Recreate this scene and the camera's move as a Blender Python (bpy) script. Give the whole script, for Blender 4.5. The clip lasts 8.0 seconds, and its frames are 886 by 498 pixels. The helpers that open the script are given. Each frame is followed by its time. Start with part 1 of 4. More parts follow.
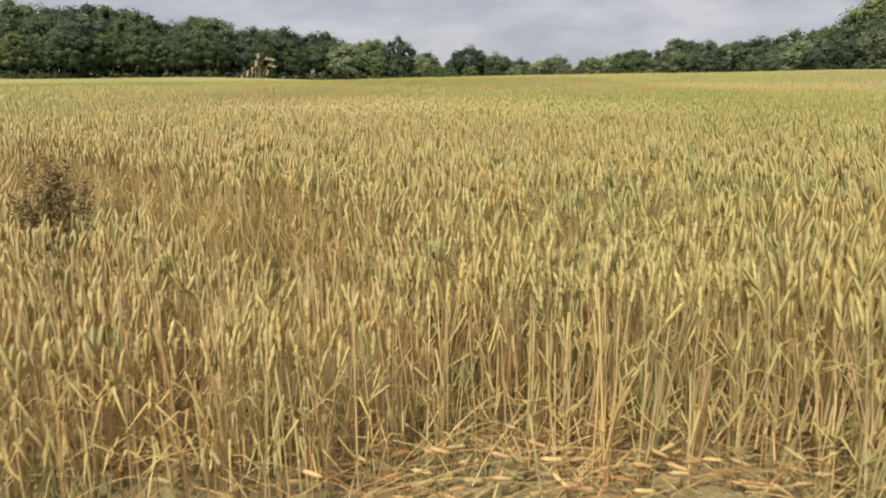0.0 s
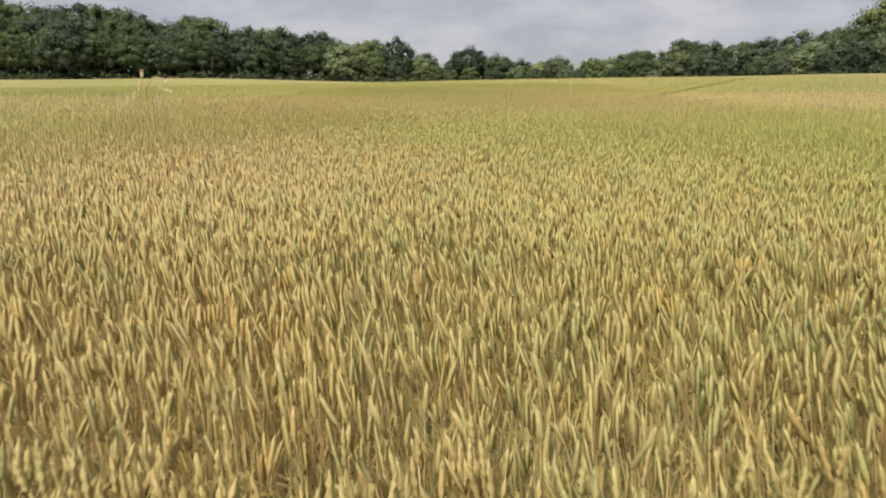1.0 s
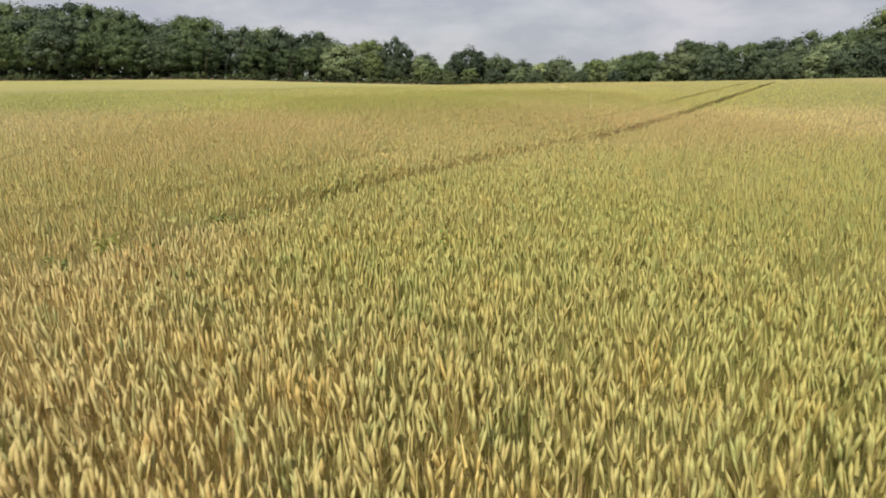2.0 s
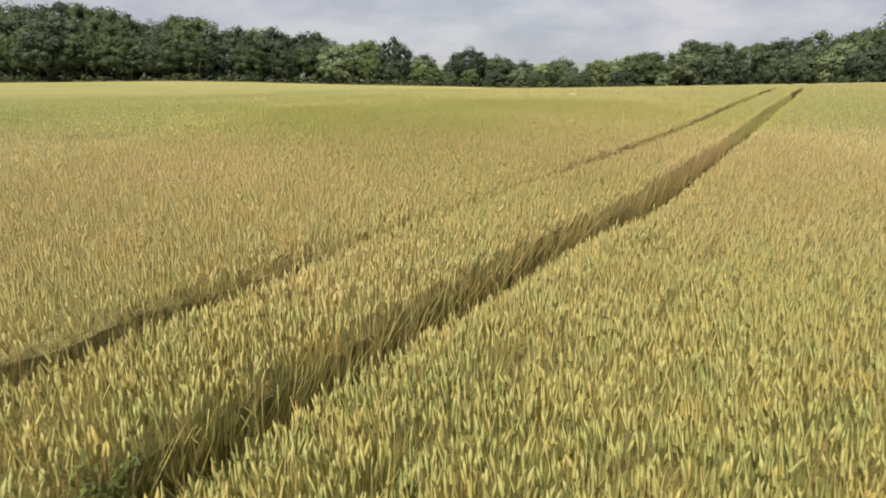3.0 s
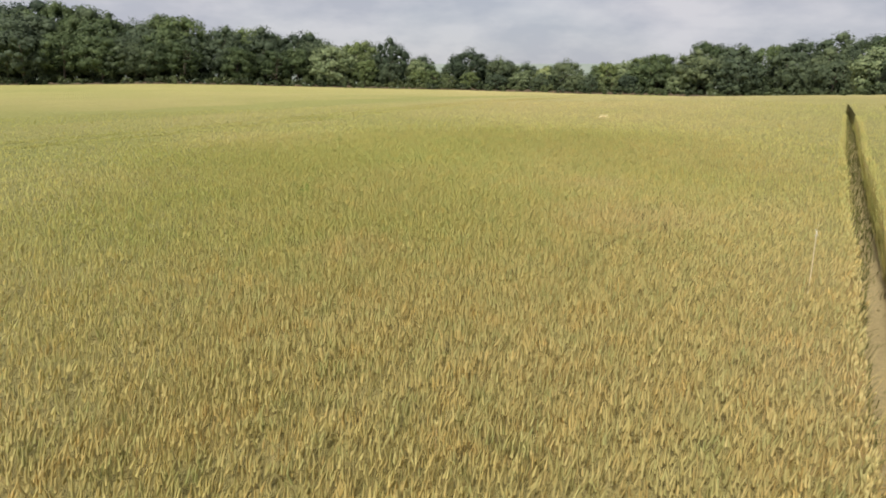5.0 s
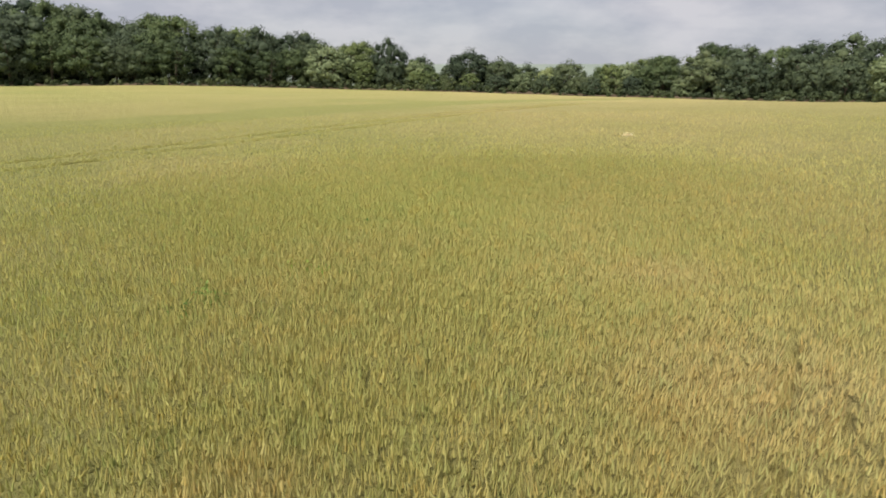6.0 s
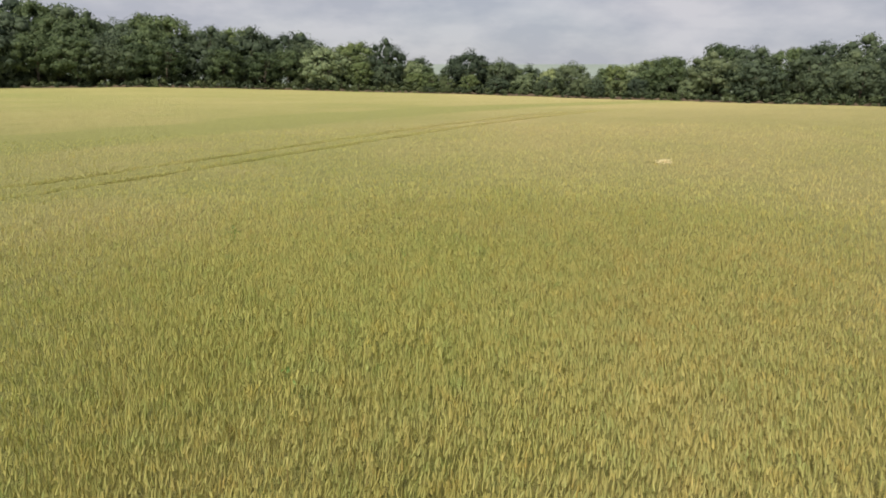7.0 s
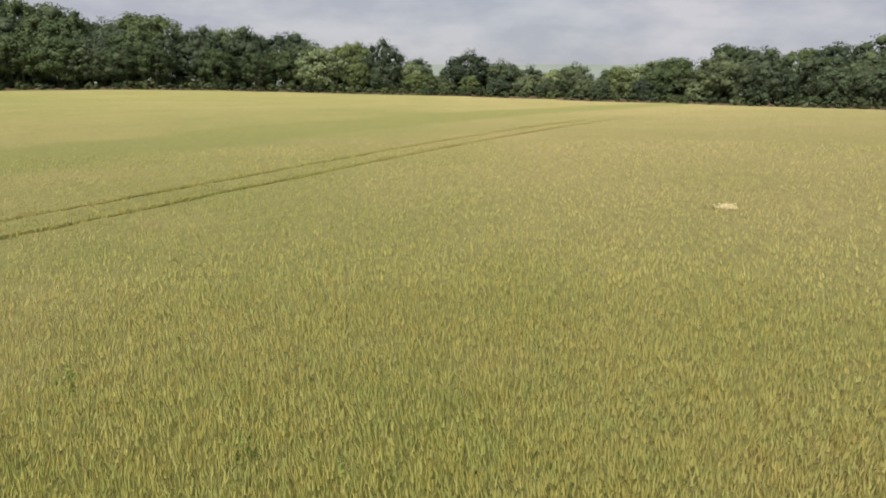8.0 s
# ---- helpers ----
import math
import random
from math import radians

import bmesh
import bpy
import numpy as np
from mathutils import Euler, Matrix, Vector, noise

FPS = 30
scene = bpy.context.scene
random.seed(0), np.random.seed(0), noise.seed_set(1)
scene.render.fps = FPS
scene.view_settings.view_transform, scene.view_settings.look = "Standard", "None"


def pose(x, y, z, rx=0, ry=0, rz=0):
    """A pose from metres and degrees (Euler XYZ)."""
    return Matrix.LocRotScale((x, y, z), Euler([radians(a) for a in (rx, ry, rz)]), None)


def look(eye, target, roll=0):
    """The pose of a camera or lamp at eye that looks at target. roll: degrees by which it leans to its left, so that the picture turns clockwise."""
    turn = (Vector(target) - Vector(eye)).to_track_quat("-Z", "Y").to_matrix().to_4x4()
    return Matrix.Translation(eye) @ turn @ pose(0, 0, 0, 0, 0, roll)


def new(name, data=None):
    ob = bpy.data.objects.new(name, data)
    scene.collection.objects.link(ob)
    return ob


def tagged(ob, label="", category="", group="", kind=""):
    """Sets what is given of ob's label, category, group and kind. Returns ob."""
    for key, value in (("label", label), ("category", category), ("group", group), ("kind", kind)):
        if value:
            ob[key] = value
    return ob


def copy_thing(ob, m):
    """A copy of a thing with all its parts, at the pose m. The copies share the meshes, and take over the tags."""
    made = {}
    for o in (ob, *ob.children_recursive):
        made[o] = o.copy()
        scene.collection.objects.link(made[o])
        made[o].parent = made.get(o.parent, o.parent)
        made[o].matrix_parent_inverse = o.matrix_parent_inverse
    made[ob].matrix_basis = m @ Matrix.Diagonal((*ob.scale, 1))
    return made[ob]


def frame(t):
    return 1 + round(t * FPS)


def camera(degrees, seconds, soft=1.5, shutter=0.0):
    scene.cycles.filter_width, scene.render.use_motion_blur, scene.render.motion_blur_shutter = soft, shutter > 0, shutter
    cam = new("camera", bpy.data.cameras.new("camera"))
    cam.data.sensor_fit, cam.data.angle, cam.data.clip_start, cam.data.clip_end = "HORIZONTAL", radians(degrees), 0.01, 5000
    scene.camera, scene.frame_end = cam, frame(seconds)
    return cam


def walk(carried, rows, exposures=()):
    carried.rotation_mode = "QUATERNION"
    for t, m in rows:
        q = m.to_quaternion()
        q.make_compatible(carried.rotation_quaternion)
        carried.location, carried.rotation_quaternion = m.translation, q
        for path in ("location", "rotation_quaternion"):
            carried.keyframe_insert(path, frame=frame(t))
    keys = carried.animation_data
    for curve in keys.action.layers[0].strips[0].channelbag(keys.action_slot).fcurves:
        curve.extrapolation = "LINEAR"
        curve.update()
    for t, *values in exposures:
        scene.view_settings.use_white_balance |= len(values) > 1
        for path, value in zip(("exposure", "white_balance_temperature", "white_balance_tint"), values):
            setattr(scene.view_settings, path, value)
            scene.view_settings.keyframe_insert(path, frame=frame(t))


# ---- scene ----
# ---------------------------------------------------------------- camera
cam = camera(71.0, 8.0, soft=1.85, shutter=0.05)
EYE, TILT, CLIMB, HEAD = 1.35, -15.5, 4.6, 2.5


def along(t):
    return 4.7 * t + 0.075 * t * t


LEANS = [0.0, 0.05, 0.08, 0.1, 0.12, 0.13, 0.1, 0.1, 0.14, 0.17, 0.22, 0.27, 0.31, 0.32, 0.32, 0.33, 0.32]
ROWS = []
for i in range(17):
    s = along(i * 0.5)
    ROWS.append((i * 0.5, s * math.sin(radians(HEAD)), s * math.cos(radians(HEAD)), EYE + s * math.tan(radians(CLIMB)), 0.0, 0.0, -LEANS[i]))
walk(cam, [(t, pose(x, y, z, 90 + TILT + pitch, roll, yaw)) for t, x, y, z, yaw, pitch, roll in ROWS],
     exposures=[(0.0, 0.31), (1.0, 0.25), (2.4, 0.35), (4.0, 0.40), (5.8, 0.35), (8.0, 0.28)])

# ---------------------------------------------------------------- sky and sun
SUN_EL, SUN_AZ = 51.0, 206.0      # degrees; azimuth from the camera's heading, plus: to its right
world = bpy.data.worlds.new("sky")
scene.world = world
world.use_nodes = True
wn, wl = world.node_tree.nodes, world.node_tree.links
wn.clear()
w_out, w_bg = wn.new("ShaderNodeOutputWorld"), wn.new("ShaderNodeBackground")
w_sky = wn.new("ShaderNodeTexSky")
w_sky.sky_type, w_sky.sun_disc = "NISHITA", False
w_sky.sun_elevation, w_sky.sun_rotation = radians(SUN_EL), radians(SUN_AZ)
w_bright = wn.new("ShaderNodeVectorMath")
w_bright.operation = "SCALE"
w_bright.inputs["Scale"].default_value = 0.10
w_co = wn.new("ShaderNodeTexCoord")
w_map = wn.new("ShaderNodeMapping")
w_map.inputs["Scale"].default_value = (1.0, 1.0, 2.6)
w_n1, w_n2 = wn.new("ShaderNodeTexNoise"), wn.new("ShaderNodeTexNoise")
w_n1.inputs["Scale"].default_value, w_n1.inputs["Detail"].default_value, w_n1.inputs["Roughness"].default_value = 6.5, 6.0, 0.55
w_n2.inputs["Scale"].default_value, w_n2.inputs["Detail"].default_value = 2.2, 3.0
w_ramp = wn.new("ShaderNodeValToRGB")
w_ramp.color_ramp.elements[0].position, w_ramp.color_ramp.elements[0].color = 0.40, (0.565, 0.583, 0.665, 1)
w_ramp.color_ramp.elements[1].position, w_ramp.color_ramp.elements[1].color = 0.63, (0.76, 0.755, 0.805, 1)
w_fac = wn.new("ShaderNodeMapRange")
w_fac.inputs["From Min"].default_value, w_fac.inputs["From Max"].default_value = 0.3, 0.62
w_fac.inputs["To Min"].default_value, w_fac.inputs["To Max"].default_value = 0.75, 1.0
w_mix = wn.new("ShaderNodeMix")
w_mix.data_type = "RGBA"
wl.new(w_co.outputs["Generated"], w_map.inputs["Vector"])
wl.new(w_map.outputs["Vector"], w_n1.inputs["Vector"])
wl.new(w_map.outputs["Vector"], w_n2.inputs["Vector"])
wl.new(w_n1.outputs["Fac"], w_ramp.inputs["Fac"])
wl.new(w_n2.outputs["Fac"], w_fac.inputs["Value"])
wl.new(w_sky.outputs["Color"], w_bright.inputs[0])
wl.new(w_fac.outputs["Result"], w_mix.inputs["Factor"])
wl.new(w_bright.outputs["Vector"], w_mix.inputs["A"])
wl.new(w_ramp.outputs["Color"], w_mix.inputs["B"])
wl.new(w_mix.outputs["Result"], w_bg.inputs["Color"])
wl.new(w_bg.outputs["Background"], w_out.inputs["Surface"])
w_bg.inputs["Strength"].default_value = 0.66

sun = new("sun", bpy.data.lights.new("sun", "SUN"))
sun.data.energy, sun.data.angle, sun.data.color = 5.1, radians(10.0), (1.0, 0.93, 0.80)
a, e = radians(SUN_AZ), radians(SUN_EL)
sun.matrix_world = look((0, 0, 60), (-math.sin(a) * math.cos(e) * 60, -math.cos(a) * math.cos(e) * 60, 60 - 60 * math.sin(e)))


# ---------------------------------------------------------------- materials
def tree_of(name):
    m = bpy.data.materials.new(name)
    m.use_nodes = True
    n, l = m.node_tree.nodes, m.node_tree.links
    return m, n, l, n["Principled BSDF"]


def noise_node(n, l, vec, scale, detail=3.0, rough=0.55):
    t = n.new("ShaderNodeTexNoise")
    t.inputs["Scale"].default_value, t.inputs["Detail"].default_value, t.inputs["Roughness"].default_value = scale, detail, rough
    l.new(vec, t.inputs["Vector"])
    return t.outputs["Fac"]


def ramp_node(n, l, fac, stops):
    r = n.new("ShaderNodeValToRGB")
    while len(r.color_ramp.elements) < len(stops):
        r.color_ramp.elements.new(0.5)
    for el, (p, c) in zip(r.color_ramp.elements, stops):
        el.position, el.color = p, (*c, 1)
    l.new(fac, r.inputs["Fac"])
    return r.outputs["Color"]


def mix_node(n, l, a, b, fac, mode="MIX"):
    m = n.new("ShaderNodeMix")
    m.data_type, m.blend_type = "RGBA", mode
    for sock, v in (("A", a), ("B", b), ("Factor", fac)):
        if isinstance(v, (int, float)):
            m.inputs[sock].default_value = v
        elif isinstance(v, tuple):
            m.inputs[sock].default_value = (*v, 1)
        else:
            l.new(v, m.inputs[sock])
    return m.outputs["Result"]


def spread(n, l, val, lo, hi, a=0.0, b=1.0):
    r = n.new("ShaderNodeMapRange")
    for k, v in zip(("From Min", "From Max", "To Min", "To Max"), (lo, hi, a, b)):
        r.inputs[k].default_value = v
    l.new(val, r.inputs["Value"])
    return r.outputs["Result"]


def world_pos(n):
    return n.new("ShaderNodeNewGeometry").outputs["Position"]


def patches(n, l):
    """How green the crop stands, 0 ripe to 1 green, in patches some metres wide."""
    p = world_pos(n)
    big = noise_node(n, l, p, 0.055, 3.0)
    mid = noise_node(n, l, p, 0.35, 3.0)
    wide = noise_node(n, l, p, 0.016, 2.0)
    spots = spread(n, l, mix_node(n, l, mix_node(n, l, big, mid, 0.35), wide, 0.35), 0.38, 0.62, -0.32, 0.32)
    sep = n.new("ShaderNodeSeparateXYZ")
    l.new(p, sep.inputs["Vector"])
    # ripest along the near headland, greener further in
    lie_of = n.new("ShaderNodeFloatCurve")
    for x, y in ((0.06, 0.36), (0.13, 0.54), (0.20, 0.70), (0.25, 0.52), (0.34, 0.30), (0.45, 0.80), (0.52, 0.92), (0.60, 0.91), (0.67, 0.84), (0.78, 0.74)):
        lie_of.mapping.curves[0].points.new(x, y)
    lie_of.mapping.curves[0].points[0].location = (0.0, 0.22)
    lie_of.mapping.curves[0].points[-1].location = (1.0, 0.62)
    lie_of.mapping.update()
    l.new(spread(n, l, sep.outputs["Y"], 0.0, 80.0), lie_of.inputs["Value"])
    # a damp furrow line beyond the second pair of tracks stays greener
    across = n.new("ShaderNodeVectorMath")
    across.operation = "DOT_PRODUCT"
    across.inputs[1].default_value = (0.8526, -0.5225, 0.0)
    l.new(p, across.inputs[0])
    away = n.new("ShaderNodeMath")
    wander = n.new("ShaderNodeMath")
    wander.operation = "MULTIPLY_ADD"
    wander.inputs[1].default_value, wander.inputs[2].default_value = 6.0, 51.0
    l.new(big, wander.inputs[0])
    shifted = n.new("ShaderNodeMath")
    l.new(across.outputs["Value"], shifted.inputs[0])
    l.new(wander.outputs["Value"], shifted.inputs[1])
    away.operation = "ABSOLUTE"
    l.new(shifted.outputs["Value"], away.inputs[0])
    damp = spread(n, l, away.outputs["Value"], 1.5, 6.5, 0.95, 0.0)
    both = n.new("ShaderNodeMath")
    l.new(spots, both.inputs[0])
    l.new(damp, both.inputs[1])
    spots = both.outputs["Value"]
    # patches that ripened first
    for at_x, at_y, wide in ((4.6, 36.7, 1.5), (4.9, 40.0, 0.9), (-0.2, 34.6, 1.0), (-4.0, 27.3, 2.6), (-6.5, 50.5, 3.6), (-2.5, 11.0, 3.0), (-1.9, 14.4, 1.1)):
        far_off = n.new("ShaderNodeVectorMath")
        far_off.operation = "DISTANCE"
        far_off.inputs[1].default_value = (at_x, at_y, 0.8)
        l.new(p, far_off.inputs[0])
        riper = n.new("ShaderNodeMath")
        riper.operation = "ADD"
        l.new(spread(n, l, far_off.outputs["Value"], wide * 0.3, wide * 1.2, -0.32, 0.0), riper.inputs[0])
        l.new(spots, riper.inputs[1])
        spots = riper.outputs["Value"]
    total = n.new("ShaderNodeMath")
    total.operation, total.use_clamp = "ADD", True
    # near the headland greener to the right of the flight, further in riper
    tilt = n.new("ShaderNodeMath")
    tilt.operation = "MULTIPLY"
    l.new(spread(n, l, sep.outputs["X"], -3.0, 6.0, -3.0, 6.0), tilt.inputs[0])
    l.new(spread(n, l, sep.outputs["Y"], 14.0, 30.0, 0.045, -0.034), tilt.inputs[1])
    aside = n.new("ShaderNodeMath")
    l.new(tilt.outputs["Value"], aside.inputs[0])
    l.new(spots, aside.inputs[1])
    l.new(aside.outputs["Value"], total.inputs[0])
    l.new(lie_of.outputs["Value"], total.inputs[1])
    return total.outputs["Value"]


def straw(name, ripe, green, vary, rough=0.6, through_light=0.25):
    """Dry cereal: ripe and green shades in patches, each blade a little different."""
    m, n, l, bsdf = tree_of(name)
    base = mix_node(n, l, ripe, green, patches(n, l))
    # tufts a hand wide differ: some still grey green, some gone rusty
    tuft = noise_node(n, l, world_pos(n), 3.2, 3.0, 0.6)
    base = mix_node(n, l, base, ramp_node(n, l, tuft, [(0.30, (1.14, 1.0, 0.84)), (0.42, (1.06, 1.02, 0.96)), (0.56, (0.98, 1.0, 0.96)), (0.68, (0.80, 0.91, 0.84))]), 1.0, "MULTIPLY")
    rnd = n.new("ShaderNodeNewGeometry").outputs["Random Per Island"]
    # rusty, grey green, plain, tan and bleached blades side by side
    tones = ((0.0, (-0.7, -1.1, -1.3)), (0.12, (-0.3, -0.55, -0.7)), (0.30, (-0.45, -0.15, -0.2)), (0.5, (0, 0, 0)), (0.72, (0.15, -0.1, -0.1)), (0.86, (0.3, 0.3, 0.25)), (1.0, (0.85, 0.8, 0.75)))
    shade = ramp_node(n, l, rnd, [(at, tuple(1 + vary * c for c in tone)) for at, tone in tones])
    col = mix_node(n, l, base, shade, 1.0, "MULTIPLY")
    fleck = noise_node(n, l, world_pos(n), 120.0, 2.0)
    col = mix_node(n, l, col, ramp_node(n, l, fleck, [(0.3, (0.82, 0.8, 0.76)), (0.7, (1.1, 1.08, 1.02))]), 1.0, "MULTIPLY")
    l.new(col, bsdf.inputs["Base Color"])
    bsdf.inputs["Roughness"].default_value = rough
    bsdf.inputs["Specular IOR Level"].default_value = 0.3
    tr, mx = n.new("ShaderNodeBsdfTranslucent"), n.new("ShaderNodeMixShader")
    l.new(col, tr.inputs["Color"])
    mx.inputs["Fac"].default_value = through_light
    l.new(bsdf.outputs["BSDF"], mx.inputs[1])
    l.new(tr.outputs["BSDF"], mx.inputs[2])
    l.new(mx.outputs["Shader"], n["Material Output"].inputs["Surface"])
    return m


M_EAR = straw("wheat_ear", (0.555, 0.466, 0.240), (0.432, 0.440, 0.152), 0.18, through_light=0.34)
M_STEM = straw("wheat_stem", (0.50, 0.385, 0.225), (0.40, 0.375, 0.180), 0.36)
M_FLAG = straw("green_flag_leaf", (0.25, 0.252, 0.088), (0.160, 0.212, 0.058), 0.32, through_light=0.35)
M_BLADE = straw("wheat_blade", (0.545, 0.442, 0.222), (0.370, 0.392, 0.124), 0.32, through_light=0.4)


def canopy_material():
    """Tops of the standing crop where single ears run together."""
    m, n, l, bsdf = tree_of("crop_canopy")
    p = world_pos(n)
    base = mix_node(n, l, (0.450, 0.384, 0.184), (0.294, 0.305, 0.110), patches(n, l))
    stretch = n.new("ShaderNodeMapping")
    stretch.inputs["Rotation"].default_value = (0, 0, radians(31))
    stretch.inputs["Scale"].default_value = (1.0, 0.35, 1.0)
    l.new(p, stretch.inputs["Vector"])
    row = noise_node(n, l, stretch.outputs["Vector"], 6.0, 4.0, 0.7)
    fine = noise_node(n, l, p, 22.0, 4.0, 0.75)
    # dark flecks put the shade of gaps between ears into the colour
    col = mix_node(n, l, base, ramp_node(n, l, fine, [(0.3, (0.70, 0.67, 0.62)), (0.55, (1.0, 1.0, 1.0)), (0.75, (1.18, 1.16, 1.1))]), 1.0, "MULTIPLY")
    col = mix_node(n, l, col, ramp_node(n, l, row, [(0.3, (0.8, 0.78, 0.74)), (0.7, (1.12, 1.1, 1.05))]), 1.0, "MULTIPLY")
    l.new(col, bsdf.inputs["Base Color"])
    bsdf.inputs["Roughness"].default_value = 0.85
    bsdf.inputs["Specular IOR Level"].default_value = 0.15
    bump = n.new("ShaderNodeBump")
    bump.inputs["Strength"].default_value, bump.inputs["Distance"].default_value = 1.0, 0.12
    l.new(fine, bump.inputs["Height"])
    l.new(bump.outputs["Normal"], bsdf.inputs["Normal"])
    return m


M_CANOPY = canopy_material()


def soil_material():
    m, n, l, bsdf = tree_of("dry_soil")
    p = world_pos(n)
    big, fine = noise_node(n, l, p, 0.8, 4.0), noise_node(n, l, p, 28.0, 5.0, 0.7)
    near = mix_node(n, l, (0.27, 0.22, 0.112), (0.37, 0.305, 0.160), big)
    near = mix_node(n, l, near, ramp_node(n, l, fine, [(0.3, (0.62, 0.6, 0.56)), (0.7, (1.15, 1.12, 1.08))]), 1.0, "MULTIPLY")
    # grassland and woodland floor beyond the field
    sep = n.new("ShaderNodeSeparateXYZ")
    l.new(p, sep.inputs["Vector"])
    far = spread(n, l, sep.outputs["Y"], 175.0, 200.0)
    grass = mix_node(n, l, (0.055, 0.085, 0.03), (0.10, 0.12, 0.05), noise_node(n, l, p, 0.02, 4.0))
    # distant hills, the grey-blue haze before them mixed into the base colour
    hazy_downs = mix_node(n, l, (0.15, 0.19, 0.17), (0.21, 0.24, 0.21), noise_node(n, l, p, 0.004, 2.0))
    grass = mix_node(n, l, grass, hazy_downs, spread(n, l, sep.outputs["Y"], 600.0, 900.0))
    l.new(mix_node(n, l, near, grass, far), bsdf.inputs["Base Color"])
    bsdf.inputs["Roughness"].default_value = 0.95
    bump = n.new("ShaderNodeBump")
    bump.inputs["Strength"].default_value, bump.inputs["Distance"].default_value = 0.8, 0.04
    l.new(fine, bump.inputs["Height"])
    l.new(bump.outputs["Normal"], bsdf.inputs["Normal"])
    return m


M_SOIL = soil_material()


def leaf_material(name, dark, light, vary=0.5):
    m, n, l, bsdf = tree_of(name)
    geo = n.new("ShaderNodeNewGeometry")
    info = n.new("ShaderNodeObjectInfo")
    col = mix_node(n, l, dark, light, geo.outputs["Random Per Island"])
    tint = ramp_node(n, l, info.outputs["Random"], [(0.0, (0.60, 0.66, 0.68)), (0.45, (0.92, 0.96, 0.94)), (0.75, (1.15, 1.15, 1.0)), (1.0, (1.55, 1.48, 1.25))])
    col = mix_node(n, l, col, tint, 1.0, "MULTIPLY")
    l.new(col, bsdf.inputs["Base Color"])
    bsdf.inputs["Roughness"].default_value = 0.55
    bsdf.inputs["Specular IOR Level"].default_value = 0.15
    tr, mx = n.new("ShaderNodeBsdfTranslucent"), n.new("ShaderNodeMixShader")
    l.new(col, tr.inputs["Color"])
    mx.inputs["Fac"].default_value = 0.3
    l.new(bsdf.outputs["BSDF"], mx.inputs[1])
    l.new(tr.outputs["BSDF"], mx.inputs[2])
    l.new(mx.outputs["Shader"], n["Material Output"].inputs["Surface"])
    return m


M_OAK = leaf_material("oak_leaves", (0.055, 0.076, 0.051), (0.105, 0.131, 0.078))
M_ASH = leaf_material("ash_leaves", (0.064, 0.094, 0.046), (0.132, 0.164, 0.074))
M_SALLOW = leaf_material("sallow_leaves", (0.125, 0.165, 0.090), (0.280, 0.315, 0.170))
M_THORN = leaf_material("hedge_leaves", (0.050, 0.070, 0.038), (0.096, 0.118, 0.058))
M_WEED = leaf_material("weed_leaves", (0.115, 0.140, 0.044), (0.225, 0.245, 0.080))
M_SEDGE = leaf_material("track_grass", (0.115, 0.114, 0.036), (0.235, 0.212, 0.070))
M_FRESH = leaf_material("fresh_weed_leaves", (0.11, 0.20, 0.045), (0.24, 0.34, 0.085))
M_GRASS = leaf_material("verge_grass", (0.13, 0.14, 0.06), (0.32, 0.29, 0.14))


def bark_material():
    m, n, l, bsdf = tree_of("bark")
    col = ramp_node(n, l, noise_node(n, l, world_pos(n), 3.0, 4.0), [(0.3, (0.06, 0.048, 0.036)), (0.7, (0.16, 0.13, 0.10))])
    l.new(col, bsdf.inputs["Base Color"])
    bsdf.inputs["Roughness"].default_value = 0.9
    return m


M_BARK = bark_material()


def plain_material(name, col, rough=0.7, vary=0.25, scale=30.0):
    m, n, l, bsdf = tree_of(name)
    c = mix_node(n, l, col, ramp_node(n, l, noise_node(n, l, world_pos(n), scale), [(0.3, (1 - vary,) * 3), (0.7, (1 + vary,) * 3)]), 1.0, "MULTIPLY")
    l.new(c, bsdf.inputs["Base Color"])
    bsdf.inputs["Roughness"].default_value = rough
    return m


M_RANK_SHADED = plain_material("rank_grass_shaded", (0.070, 0.047, 0.028), 0.9, 0.45, 1.2)


# ---------------------------------------------------------------- mesh helpers
def mesh_of(name, verts, *faces, smooth=False):
    """A mesh from arrays: verts (n, 3) and any number of face arrays (m, 3) or (m, 4)."""
    me = bpy.data.meshes.new(name)
    verts = np.asarray(verts, dtype=np.float32)
    me.vertices.add(len(verts))
    me.vertices.foreach_set("co", verts.ravel())
    loops = np.concatenate([np.asarray(f, dtype=np.int32).ravel() for f in faces])
    sizes = np.concatenate([np.full(len(f), np.asarray(f).shape[1], dtype=np.int32) for f in faces])
    me.loops.add(len(loops))
    me.loops.foreach_set("vertex_index", loops)
    me.polygons.add(len(sizes))
    me.polygons.foreach_set("loop_start", np.concatenate([[0], np.cumsum(sizes)[:-1]]).astype(np.int32))
    if smooth:
        me.polygons.foreach_set("use_smooth", np.ones(len(sizes), dtype=bool))
    me.update(calc_edges=True)
    return me


def part(name, me, material, parent=None, label=""):
    """Link a mesh as one object, under a thing or under a part of it."""
    if isinstance(me, bmesh.types.BMesh):
        data = bpy.data.meshes.new(name)
        me.to_mesh(data)
        me.free()
        me = data
    me.materials.append(material)
    ob = new(name, me)
    ob.parent = parent
    return tagged(ob, label) if label else ob


